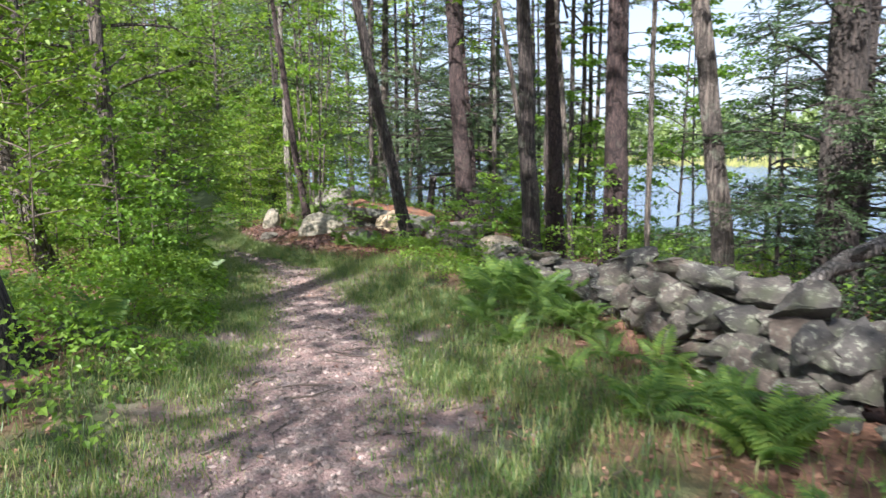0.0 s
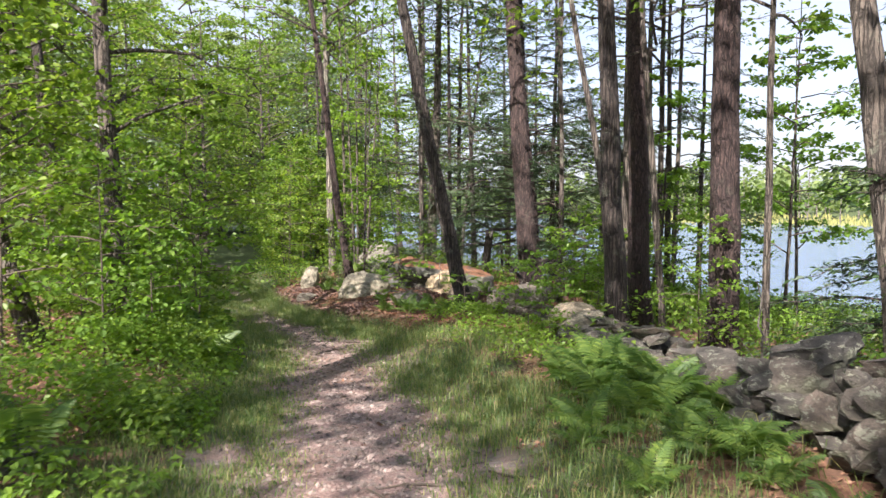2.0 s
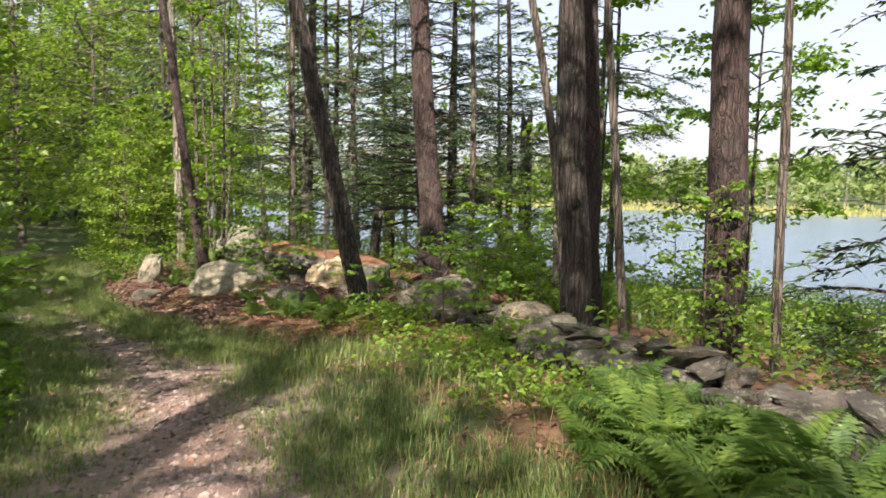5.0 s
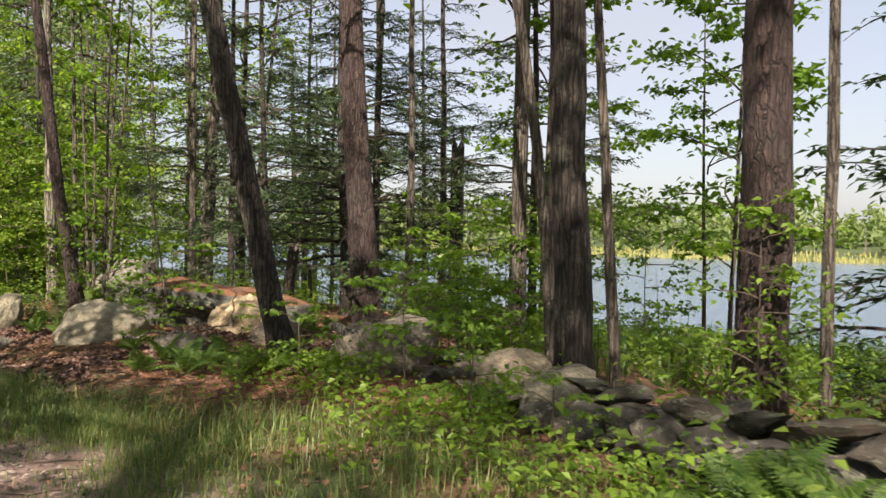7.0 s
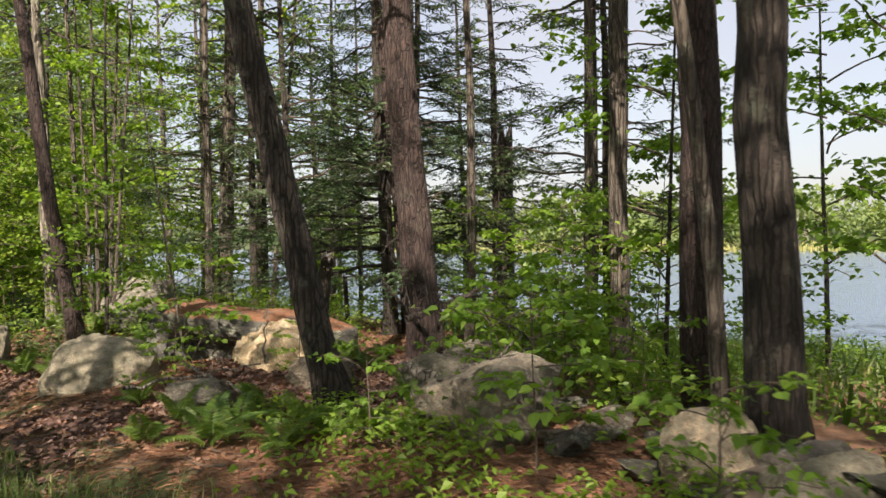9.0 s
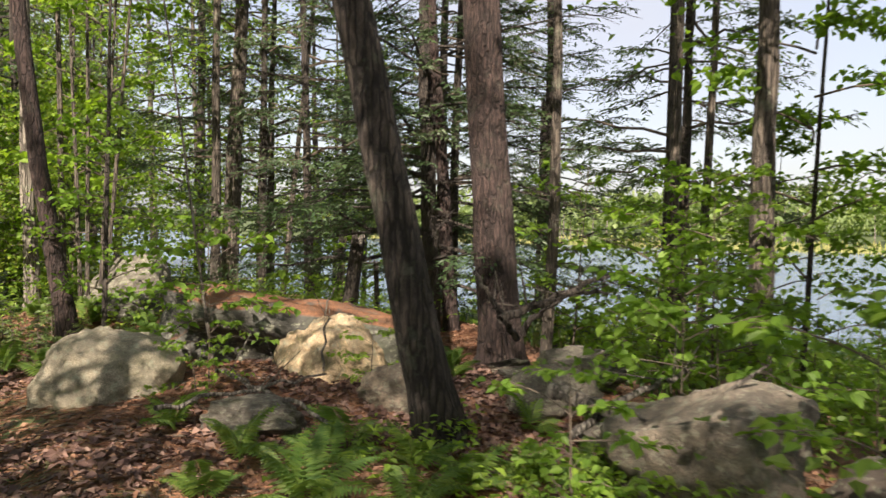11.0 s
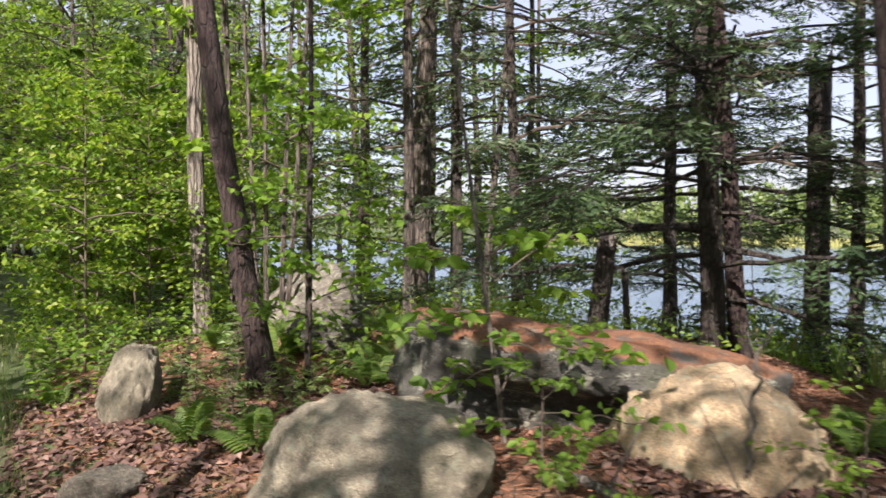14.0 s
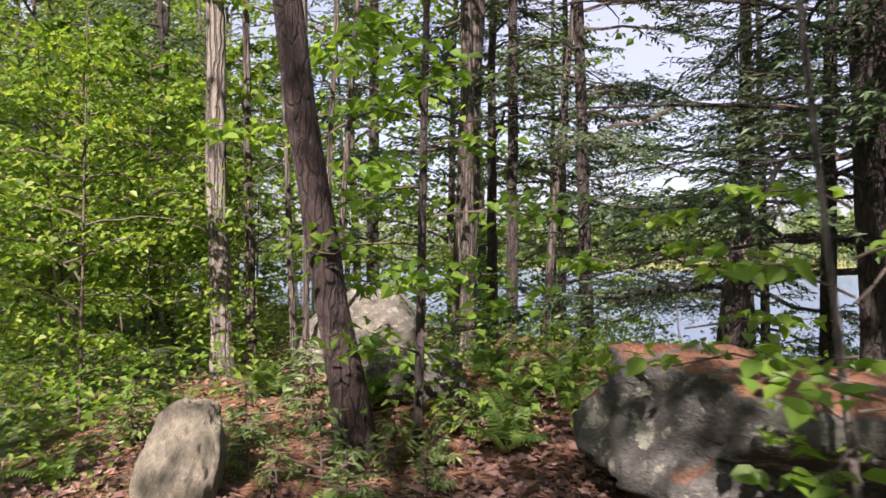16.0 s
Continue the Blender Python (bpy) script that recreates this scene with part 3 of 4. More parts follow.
for k, (dx, dy) in enumerate(((0, 0), (0.12, 0.1), (-0.1, 0.12), (0.2, -0.05))):
    tree("broadleaf_tree", -3.65 + dx, 20.6 + dy, 0.03, "maple_flat" if k == 1 else None, (dx * 0.35, 0.03), 8, M_SMOOTH, k, 1.2, seed=k)
tree("broadleaf_tree", -2.08, 21.4, 0.075, "pine_high", (0.0, 0.0), 11, M_SMOOTH)
tree("pine_tree", -1.9, 22.5, 0.15, "pine_mid", (0.03, 0.0), 12, M_SMOOTH, 1.9)
tree("broadleaf_tree", -1.4, 22.3, 0.07, "pine_high", (0.0, 0.0), 11, M_DARK)
tree("broadleaf_tree", -1.1, 22.1, 0.05, "broad_high", (0.1, 0.0), 10, M_SMOOTH, 0.2, 0.8)
tree("hemlock_tree", 1.6, 22.5, 0.1, "hemlock_low", (0, 0), 11, M_DARK, 0.8)
tree("hemlock_tree", -2.6, 27.0, 0.12, "hemlock_b", (0, 0), 12, M_DARK, 5.0)
tree("broadleaf_tree", -4.69, 10.5, 0.12, "broad_mid", (-0.02, 0.0), 11, M_SMOOTH, 3.3)
tree("broadleaf_tree", -5.16, 9.64, 0.12, "broad_mid", (-0.28, 0.0), 10, M_SMOOTH, 5.0, label="leaning mottled trunk among roadside leaves")
# this oak's unseen crown is shifted over the path to shade the trees beyond
tree("oak_tree", -2.98, 4.9, 0.2, "broad_high", (-0.26, 0), 12, M_OAK, 2.0, 1.2, shift=(2.6, 0.3), label="thick oak with deeply furrowed grey bark", sides=24)


# ---- long bare boughs of the lakeside conifers ----
def bough(root, z, az, length, rise, droop, seed, thick=0.02):
    r = np.random.default_rng(seed)
    k = np.linspace(0, 1, 12)
    turn = az + r.uniform(-0.35, 0.35) * k
    path = np.stack([np.cos(turn) * k * length, np.sin(turn) * k * length, z + rise * length * k - droop * length * k * k], -1) + r.normal(0, 0.012, (12, 3)) * k[:, None]
    pieces = [tube(path, np.linspace(thick, 0.004, 12), 6, r)]
    for i in range(3, 12):
        for side in (-1, 1):
            if r.random() < 0.25:
                continue
            a = turn[i] + side * r.uniform(0.5, 1.1)
            tl = length * r.uniform(0.12, 0.3) * (1.15 - k[i] * 0.6)
            mid = path[i] + np.array([np.cos(a), np.sin(a), r.uniform(-0.3, 0.25)]) * tl * 0.5
            tip = mid + np.array([np.cos(a - side * 0.3), np.sin(a - side * 0.3), r.uniform(-0.5, 0.2)]) * tl * 0.5
            pieces.append(tube(np.stack([path[i], mid, tip]), [0.006, 0.004, 0.0015], 4, r))
    under(new("bough", raw_mesh("bough", *joined(pieces), M_DARK, True)), root)


for i, (z, az, length, rise, droop) in enumerate(((1.35, 3.3, 2.6, 0.02, 0.16), (1.75, 3.6, 2.9, 0.1, 0.12), (2.25, 3.1, 3.1, 0.12, 0.1), (2.7, 3.5, 3.2, 0.2, 0.06), (2.45, 4.2, 2.4, 0.1, 0.12),
                                                  (1.95, 5.2, 2.0, 0.06, 0.2), (3.0, 2.9, 3.0, 0.22, 0.08), (3.3, 3.8, 3.0, 0.25, 0.1), (2.05, 2.6, 2.2, 0.05, 0.15), (3.6, 5.4, 2.3, 0.2, 0.1))):
    bough(hemlock, z, az, length, rise, droop, 700 + i)
for i, (z, az, length, rise, droop) in enumerate(((2.0, 5.6, 1.9, 0.05, 0.3), (2.6, 5.0, 2.2, 0.1, 0.2), (3.1, 6.0, 2.0, 0.15, 0.15), (1.6, 4.4, 1.4, 0.0, 0.25))):
    bough(lake_pine, z, az, length, rise, droop, 720 + i, 0.016)


# ---- woods around ----
def scatter(n, x0, x1, y0, y1, gap, ok, seed):
    r, got = np.random.default_rng(seed), []
    for _ in range(n * 30):
        x, y = r.uniform(x0, x1), r.uniform(y0, y1)
        if ok(x, y) and all((x - a) ** 2 + (y - b) ** 2 > gap * gap for a, b in got):
            got.append((x, y))
        if len(got) == n:
            break
    return got


def off_trail(x, y, d):
    return abs(x - float(lerp_tab(y, TRAIL_C))) > d


wr = random.Random(5)
for x, y in scatter(32, -28, -6.5, 12.5, 56, 2.1, lambda x, y: off_trail(x, y, 2.0) and (x < float(lerp_tab(y, TRAIL_C)) - 2 or y > 30), 41):
    conif = wr.random() < 0.35
    p = "conifer_far" if conif else wr.choice(["broad_low", "broad_mid", "broad_low", "broad_sun"])
    tree("pine_tree" if conif else "broadleaf_tree", x, y, wr.uniform(0.06, 0.16), p, (wr.uniform(-0.05, 0.05), 0), wr.uniform(10, 13),
         M_DARK if conif else M_SMOOTH, wr.uniform(0, 6), wr.uniform(0.9, 1.3), sides=9)
for x, y in scatter(13, -8, 4, 25, 46, 2.2, lambda x, y: off_trail(x, y, 1.6) and x > float(lerp_tab(y, TRAIL_C)) and 0.6 * x + 0.8 * y - 1.2 * max(0, 1.5 - x) < 29, 42):
    conif = wr.random() < 0.5
    p = "conifer_far" if conif else wr.choice(["broad_low", "broad_mid", "broad_sun"])
    tree("pine_tree" if conif else "broadleaf_tree", x, y, wr.uniform(0.06, 0.15), p, (wr.uniform(-0.04, 0.04), 0), wr.uniform(9, 12),
         M_DARK if conif else M_SMOOTH, wr.uniform(0, 6), wr.uniform(0.85, 1.2), sides=9)
for x, y in scatter(13, -30, -9, 13, 50, 2.4, lambda x, y: x < float(lerp_tab(y, TRAIL_C)) - 3.5 and x > -6 - 0.55 * y, 45):
    tree("broadleaf_tree", x, y, wr.uniform(0.06, 0.12), wr.choice(["broad_low", "broad_low", "broad_sun"]), (wr.uniform(-0.04, 0.04), 0), 11, M_SMOOTH, wr.uniform(0, 6), wr.uniform(1.2, 1.6), sides=8)
# behind and beside the start of the walk: trees added to shade the path, mostly unseen
for x, y in scatter(8, -14, 8, -20, -1.5, 3.6, lambda x, y: off_trail(x, y, 2.0) and not (abs(x) < 3 and y > -4), 43):
    tree("broadleaf_tree", x, y, wr.uniform(0.1, 0.18), wr.choice(["broad_high", "broad_high", "pine_high"]), (0, 0), 12, M_SMOOTH, wr.uniform(0, 6), wr.uniform(1.1, 1.5), sides=9)
for x, y in scatter(6, 6, 20, -2, 16, 3.5, lambda x, y: x > 6, 44):
    tree("broadleaf_tree", x, y, wr.uniform(0.08, 0.14), wr.choice(["broad_high", "pine_high"]), (0, 0), 11, M_SMOOTH, wr.uniform(0, 6), 1.1, sides=9)

# more out-of-view trees added for dappled shade; the left crowns are shifted inward
for x, y, p, sc in ((-6.2, -0.2, "broad_high", 1.1), (-5.6, 1.3, "broad_high", 1.3), (-6.6, 3.3, "broad_high", 1.2), (3.6, 0.2, "broad_high", 1.0), (1.6, -4.0, "broad_high", 1.15), (-3.6, -5.6, "broad_high", 1.2), (-0.6, -6.4, "broad_high", 1.2)):
    tree("broadleaf_tree", x, y, 0.1, p, (0, 0), 11, M_SMOOTH, wr.uniform(0, 6), sc, sides=9, shift=(1.5 if x < -5 else 0, 0))
for x, y, p, sc in ((3.6, 18.2, "pine_mid", 1.0), (4.9, 20.6, "pine_mid", 1.1), (1.3, 20.6, "pine_mid", 0.9), (2.4, 19.7, "hemlock_b", 0.8), (0.3, 25.5, "pine_mid", 1.0), (-0.7, 21.8, "pine_mid", 1.0), (-1.2, 24.0, "pine_mid", 1.1), (3.2, 24.5, "hemlock_b", 0.9)):
    tree("pine_tree", x, y, 0.08, p, (wr.uniform(-0.03, 0.03), 0), 9, M_DARK, wr.uniform(0, 6), sc, sides=9, label="slender dark conifer with airy boughs near the lake")

for x, y, p, sc in ((-11, 29, "broad_sun", 0.9), (-9.6, 31.5, "broad_low", 1.1), (-12.6, 26.5, "broad_low", 0.9), (-13.5, 33, "broad_low", 1.3), (-8, 33, "broad_sun", 1.1), (-10.6, 36, "broad_low", 1.5), (-15, 38, "broad_low", 1.5), (-6, 36, "broad_low", 1.3)):
    tree("broadleaf_tree", x, y, 0.1, p, (0, 0), 9, M_SMOOTH, wr.uniform(0, 6), sc, sides=9, label="leafy tree closing the end of the path")
for x, y, sc in ((4.1, 9.0, 0.9), (4.9, 7.9, 1.0), (4.7, 6.3, 0.9), (5.7, 10.0, 1.1), (3.6, 5.2, 0.6), (5.4, 12.3, 1.5), (6.4, 8.8, 1.2)):
    tree("hemlock_tree", x, y, 0.035, "hemlock_young", (0, 0), 3.6 * sc, M_DARK, wr.uniform(0, 6), sc, sides=8, label="young dark hemlock with low drooping boughs")

# unseen trees behind the start, added so their crowns shade path and bank
for x, y, lx, sc in ((-6.5, -3.0, 0.0, 1.0), (-3.4, -4.8, 0.03, 0.9)):
    tree("broadleaf_tree", x, y, 0.08, "broad_shade", (lx, 0), 10, M_SMOOTH, wr.uniform(0, 6), sc, sides=10, label="unseen tall tree added to shade the path and its bank")
# deep leafy woods past the bend
for x, y in scatter(36, -42, -8, 24, 62, 2.6, lambda x, y: x < float(lerp_tab(y, TRAIL_C)) - (5.5 if y < 36 else 2.6) and x > -7 - 0.62 * y or y > 38 and x < -10, 46):
    tree("broadleaf_tree", x, y, wr.uniform(0.08, 0.14), "broad_wood", (wr.uniform(-0.04, 0.04), 0), 13, M_SMOOTH, wr.uniform(0, 6), wr.uniform(0.8, 1.25), sides=8, label="leafy woodland tree with a full green crown")

# saplings and shrubs
for x, y in scatter(36, -9, -1.5, 8.0, 30, 0.6, lambda x, y: -4.5 < x - float(lerp_tab(y, TRAIL_C)) < -1.35, 51):
    p = wr.choice(["sapling_a", "sapling_b", "sapling_b", "sapling_c"])
    tree("sapling", x, y, 0.012, p, (wr.uniform(-0.1, 0.1), 0), {"sapling_a": 2.2, "sapling_b": 1.3, "sapling_c": 3.6}[p], M_TWIG, wr.uniform(0, 6), wr.uniform(0.8, 1.2), sides=6)
for x, y in scatter(22, -8.5, -4.2, 19, 30, 0.7, lambda x, y: 1.1 < x - float(lerp_tab(y, TRAIL_C)) < 4.2 and not (x > -5.0 and y < 21.4), 52):
    p = wr.choice(["sapling_sun", "sapling_sun", "sapling_c"])
    tree("sapling", x, y, 0.014, p, (wr.uniform(-0.1, 0.1), 0), 3.2, M_TWIG, wr.uniform(0, 6), wr.uniform(0.8, 1.25), sides=6, label="leafy sapling in bright yellow-green leaf")
for x, y in scatter(10, -4.5, 1.5, 22.5, 30, 1.2, lambda x, y: off_trail(x, y, 2.5), 53):
    p = wr.choice(["sapling_a", "sapling_b", "sapling_c"])
    tree("sapling", x, y, 0.012, p, (wr.uniform(-0.1, 0.1), 0), 2.2, M_TWIG, wr.uniform(0, 6), wr.uniform(0.8, 1.1), sides=6)
for x, y in scatter(22, 0.9, 10, 8, 24, 0.9, lambda x, y: x > float(lerp_tab(y, WALL_X)) + 0.7, 54):
    tree("sapling", x, y, 0.01, wr.choice(["sapling_b", "sapling_b", "sapling_a"]), (wr.uniform(-0.1, 0.1), 0), 1.4, M_TWIG, wr.uniform(0, 6), wr.uniform(0.45, 0.75), sides=6)
for x, y, p, sc in ((0.1, 11.9, "sapling_thin", 0.8), (0.3, 13.3, "sapling_thin", 0.8), (0.75, 13.6, "sapling_thin", 0.9),
                    (1.0, 14.3, "sapling_thin", 1.0), (-0.9, 15.1, "sapling_thin", 0.45), (-1.95, 15.5, "sapling_thin", 0.6), (-2.0, 15.0, "sapling_thin", 0.4), (0.4, 9.9, "sapling_thin", 0.4),
                    (0.2, 10.6, "sapling_thin", 0.6), (-1.7, 17.75, "sapling_thin", 1.1), (1.25, 14.9, "sapling_thin", 1.2), (1.4, 13.2, "sapling_thin", 0.8),
                    (-0.6, 12.6, "sapling_thin", 0.55), (1.7, 14.0, "sapling_thin", 0.9)):
    tree("sapling", x, y, 0.007, p, (wr.uniform(-0.1, 0.1), 0), 1.15 * sc, M_TWIG, wr.uniform(0, 6), sc, sides=6)


for x, y, p, sc in ((1.35, 14.5, "sapling_a", 0.8), (2.0, 15.9, "sapling_a", 0.9), (1.3, 16.6, "sapling_a", 0.9), (2.6, 16.7, "sapling_a", 1.0), (3.2, 16.3, "sapling_c", 0.8), (4.0, 15.3, "sapling_a", 1.0)):
    tree("sapling", x, y, 0.012, p, (wr.uniform(-0.08, 0.08), 0), (2.2 if p == "sapling_a" else 3.6) * sc, M_TWIG, wr.uniform(0, 6), sc, sides=6)


for x, y, sc in ((-3.75, 17.7, 0.2), (-3.45, 17.35, 0.24), (-3.95, 18.4, 0.28), (-3.1, 17.5, 0.2), (-3.65, 19.0, 0.34), (-2.8, 18.3, 0.26), (-4.6, 18.7, 0.3), (-3.55, 17.75, 0.3), (-3.2, 17.85, 0.27), (-3.9, 17.95, 0.25), (-3.0, 17.9, 0.22), (-3.6, 18.5, 0.33)):
    tree("pine_seedling", x, y, 0.008, "pine_seedling", (0, 0), 1.5 * sc, M_TWIG, wr.uniform(0, 6), 2.6 * sc, sides=6)


# ---- stones ----
def stone_bm(seed, sub=3, flat=1.0, rough=0.12, cuts=6, boxy=0.38, deep=(0.55, 0.85)):
    r = np.random.default_rng(seed)
    bm = bmesh.new()
    bmesh.ops.create_icosphere(bm, subdivisions=sub, radius=1.0)
    planes = [(Vector(unit(r.normal(0, 1, 3))), r.uniform(*deep)) for _ in range(cuts)]
    off = Vector(r.uniform(-50, 50, 3))
    for v in bm.verts:
        c = v.co.copy()
        m = max(abs(c.x), abs(c.y), abs(c.z))
        c = c * (1 - boxy + boxy / m)
        for nn, d in planes:
            e = c.dot(nn) - d
            if e > 0:
                c -= nn * e * 0.96
        c *= 1 + rough * noise.fractal(c * 1.1 + off, 0.8, 2.1, 6) + rough * 0.5 * noise.fractal(c * 4 + off, 0.6, 2.1, 4)
        c.z *= flat
        v.co = c
    return bm


def stone_mesh(name, mat, **k):
    bm = stone_bm(**k)
    for f in bm.faces:
        f.smooth = True
    me = bpy.data.meshes.new(name)
    bm.to_mesh(me)
    bm.free()
    me.materials.append(mat)
    return me


WALL_STONES = [stone_mesh("stone", M_WALL, seed=200 + i, sub=3, rough=0.24, cuts=10, boxy=0.7, deep=(0.48, 0.8)) for i in range(18)]
for me_ in WALL_STONES:
    me_.set_sharp_from_angle(angle=0.6)
wall = new("dry_stone_wall")
wall.location = (1.5, 8, 0)
tagged(wall, "tumbled dry stone wall of grey lichened field stones", "stone wall")
sr = random.Random(9)


def wall_stone(x, y, z, sx, sy, sz, rz, tilt=0.0):
    ob = under(new("stone", sr.choice(WALL_STONES)), wall)
    ob.matrix_local = Matrix.Translation((x - 1.5, y - 8, z)) @ Euler((tilt, sr.uniform(-0.15, 0.15), rz)).to_matrix().to_4x4() @ Matrix.Diagonal((sx, sy, sz, 1))


y = 1.0
while y < 16.6:
    xw = float(lerp_tab(y, WALL_X))
    tall = float(lerp_tab(y, [(1, 0.62), (4.5, 0.62), (6.3, 0.56), (7.2, 0.38), (8, 0.3), (10, 0.28), (16, 0.24)]))
    L = sr.uniform(0.2, 0.36)
    courses = [(0, -0.22), (0, 0.22), (1, -0.17), (1, 0.2), (2, 0.02)]
    if tall > 0.4:
        courses = [(0, -0.24), (0, 0.24), (1, -0.2), (1, 0.22), (2, -0.16), (2, 0.18), (3, -0.02)]
    step = tall / (len(courses) // 2 + 1)
    for row, dx in courses:
        if y > 11.3 and (row > 0 or sr.random() < 0.45):
            continue
        if dx == courses[-1][1] and sr.random() < 0.25:
            continue
        hh = step * sr.uniform(0.62, 0.85)
        xx, yy = xw + dx + sr.uniform(-0.06, 0.06), y + sr.uniform(-0.12, 0.12)
        wall_stone(xx, yy, gz(xw - 0.25, yy) + step * (row + 0.55), sr.uniform(0.15, 0.24), L * sr.uniform(0.48, 0.75), hh * sr.uniform(0.9, 1.2), sr.uniform(-0.7, 0.7), sr.uniform(-0.45, 0.45))
    y += L


def boulder(x, y, size, seed, mat, label, rz=0.0, sink=0.3, flat=1.0, tilt=(0, 0), rough=0.14, cuts=6, kind="boulder", boxy=0.25, overhang=0.0):
    ob = new(kind, stone_mesh(kind, mat, seed=seed, sub=5, rough=rough, cuts=cuts, boxy=boxy))
    if overhang:
        for v in ob.data.vertices:
            c = v.co
            if c.z > 0.55:
                c.z = 0.55 + (c.z - 0.55) * 0.5
            lip = max(0.0, min(1.0, (0.42 - c.z) / 0.2)) * max(0.0, min(1.0, (0.5 - c.x) / 0.3))
            if c.y < 0:
                c.y *= 1 - overhang * lip
    ob.matrix_world = Matrix.Translation((x, y, gz(x, y) + size[2] * (1 - 2 * sink) * 0.9)) @ Euler((tilt[0], tilt[1], rz)).to_matrix().to_4x4() @ Matrix.Diagonal((*size, 1))
    return tagged(ob, label, "boulder" if kind == "boulder" else "rock")


boulder(-2.6, 15.7, (0.48, 0.48, 0.38), 301, M_BOULDER, "rounded pale granite boulder with grey lichen", 0.2, 0.42, cuts=1, boxy=0.0, rough=0.13)
boulder(-1.32, 17.05, (1.13, 0.75, 0.7), 302, M_SLAB, "large flat-topped boulder strewn with rusty pine needles", 0.05, 0.44, tilt=(0.05, 0.17), cuts=5, rough=0.15, boxy=0.35, overhang=0.5)
boulder(-1.08, 15.85, (0.37, 0.5, 0.47), 303, M_CREAM, "blocky cream boulder under an overhang, sunlight in its colour", 0.3, 0.54, cuts=3, boxy=0.15, rough=0.14)
boulder(-0.72, 14.85, (0.28, 0.28, 0.2), 304, M_STONE, "low flat grey rock beside a leaning oak", 0.4, 0.3)
boulder(-1.62, 14.45, (0.34, 0.24, 0.13), 305, M_STONE, "low mossy rock sunk in leaf litter", -0.2, 0.3)
boulder(-3.1, 20.9, (0.66, 0.6, 0.5), 321, M_STONE, "large grey boulder among ferns under trees", 0.4, 0.14, boxy=0.1, cuts=4)
boulder(-4.17, 17.7, (0.18, 0.2, 0.36), 307, M_BOULDER, "upright rounded stone standing in leaf litter", 0.3, 0.3, kind="standing_stone", cuts=2, boxy=0.05, tilt=(0, 0.2))
boulder(-2.95, 19.0, (0.35, 0.3, 0.2), 308, M_STONE, "small grey rock half buried in leaves", 0.1, 0.3)
boulder(0.12, 12.85, (0.52, 0.42, 0.36), 309, M_STONE, "broad mossy boulder in the fallen wall", 0.5, 0.25)
boulder(-3.9, 16.4, (0.2, 0.16, 0.12), 310, M_STONE, "small dark rock in leaf litter", 0.9, 0.3)
boulder(0.2, 14.6, (0.3, 0.28, 0.19), 315, M_STONE, "mossy grey boulder behind the leaning oak", 0.7, 0.3)
boulder(0.75, 15.4, (0.32, 0.3, 0.2), 316, M_STONE, "mossy grey boulder among fallen roots", 0.2, 0.3)
boulder(0.88, 10.95, (0.27, 0.24, 0.18), 317, M_BOULDER, "pale sunlit boulder in the fallen wall", 0.3, 0.0)
boulder(0.85, 11.55, (0.32, 0.25, 0.2), 311, M_BOULDER, "pale sunlit boulder in the fallen wall", 0.9, 0.1)
boulder(-2.75, 5.7, (0.26, 0.2, 0.15), 312, M_STONE, "mossy rock on the verge under saplings", 0.4, 0.25)
boulder(-2.7, 4.1, (0.2, 0.22, 0.12), 313, M_STONE, "small rock on the verge in leaf litter", 0.4, 0.25)

# stump, snag, fallen wood
def dead_trunk(name, x, y, h, r0, lean, label, top_jag=0.12):
    r = np.random.default_rng(int(abs(x * 100) + y * 10))
    k = np.linspace(0, 1, 12)
    path = np.stack([lean[0] * h * k, lean[1] * h * k, h * k], -1)
    v, f = tube(path, r0 * (1.08 - 0.2 * k), 16, r, 0.05, True)
    v[-16:, 2] += r.uniform(-top_jag, top_jag, 16)
    root = new(name)
    root.location = (x, y, gz(x, y) - 0.05)
    tagged(root, label, "tree stump")
    under(new("trunk", raw_mesh("trunk", v, f, M_DARK, True)), root)
    cap = v[-16:].copy()
    c = cap.mean(0) - np.array([0, 0, 0.06])
    vv = np.vstack([cap, c])
    ff = np.array([[i, (i + 1) % 16, 16] for i in range(16)])
    tagged(under(new("broken_top", raw_mesh("broken_top", vv, ff, M_DEAD)), root), "splintered pale wood")


dead_trunk("tree_stump", -0.43, 19.6, 1.25, 0.1, (0.12, 0), "dark broken stump leaning before the lake")
dead_trunk("tree_stump", 0.05, 19.9, 0.95, 0.035, (-0.05, 0), "thin dark broken post of a dead tree", 0.04)
dead_trunk("dead_snag", 3.15, 21.5, 4.0, 0.15, (0.0, 0), "tall broken snag of a dead tree by the lake", 0.25)


def log(name, a, b, r0, r1, mat, label, stubs=0, sag=0.0):
    r = np.random.default_rng(int(abs(a[0] * 77 + a[1] * 13) * 10))
    k = np.linspace(0, 1, 14)
    p = np.outer(1 - k, a) + np.outer(k, b) + r.normal(0, 0.012, (14, 3))
    p[:, 2] -= sag * np.sin(np.pi * k)
    parts = [tube(p, r0 + (r1 - r0) * k, 10, r, 0.04)]
    for _ in range(stubs):
        q = p[r.integers(2, 12)]
        d = r.normal(0, 1, 3)
        d[2] = abs(d[2])
        parts.append(tube(np.stack([q, q + unit(d) * r.uniform(0.2, 0.5)]), [r1 * 0.6, r1 * 0.2], 6, r))
    return tagged(new(name, raw_mesh(name, *joined(parts), mat, True)), label, "fallen wood")


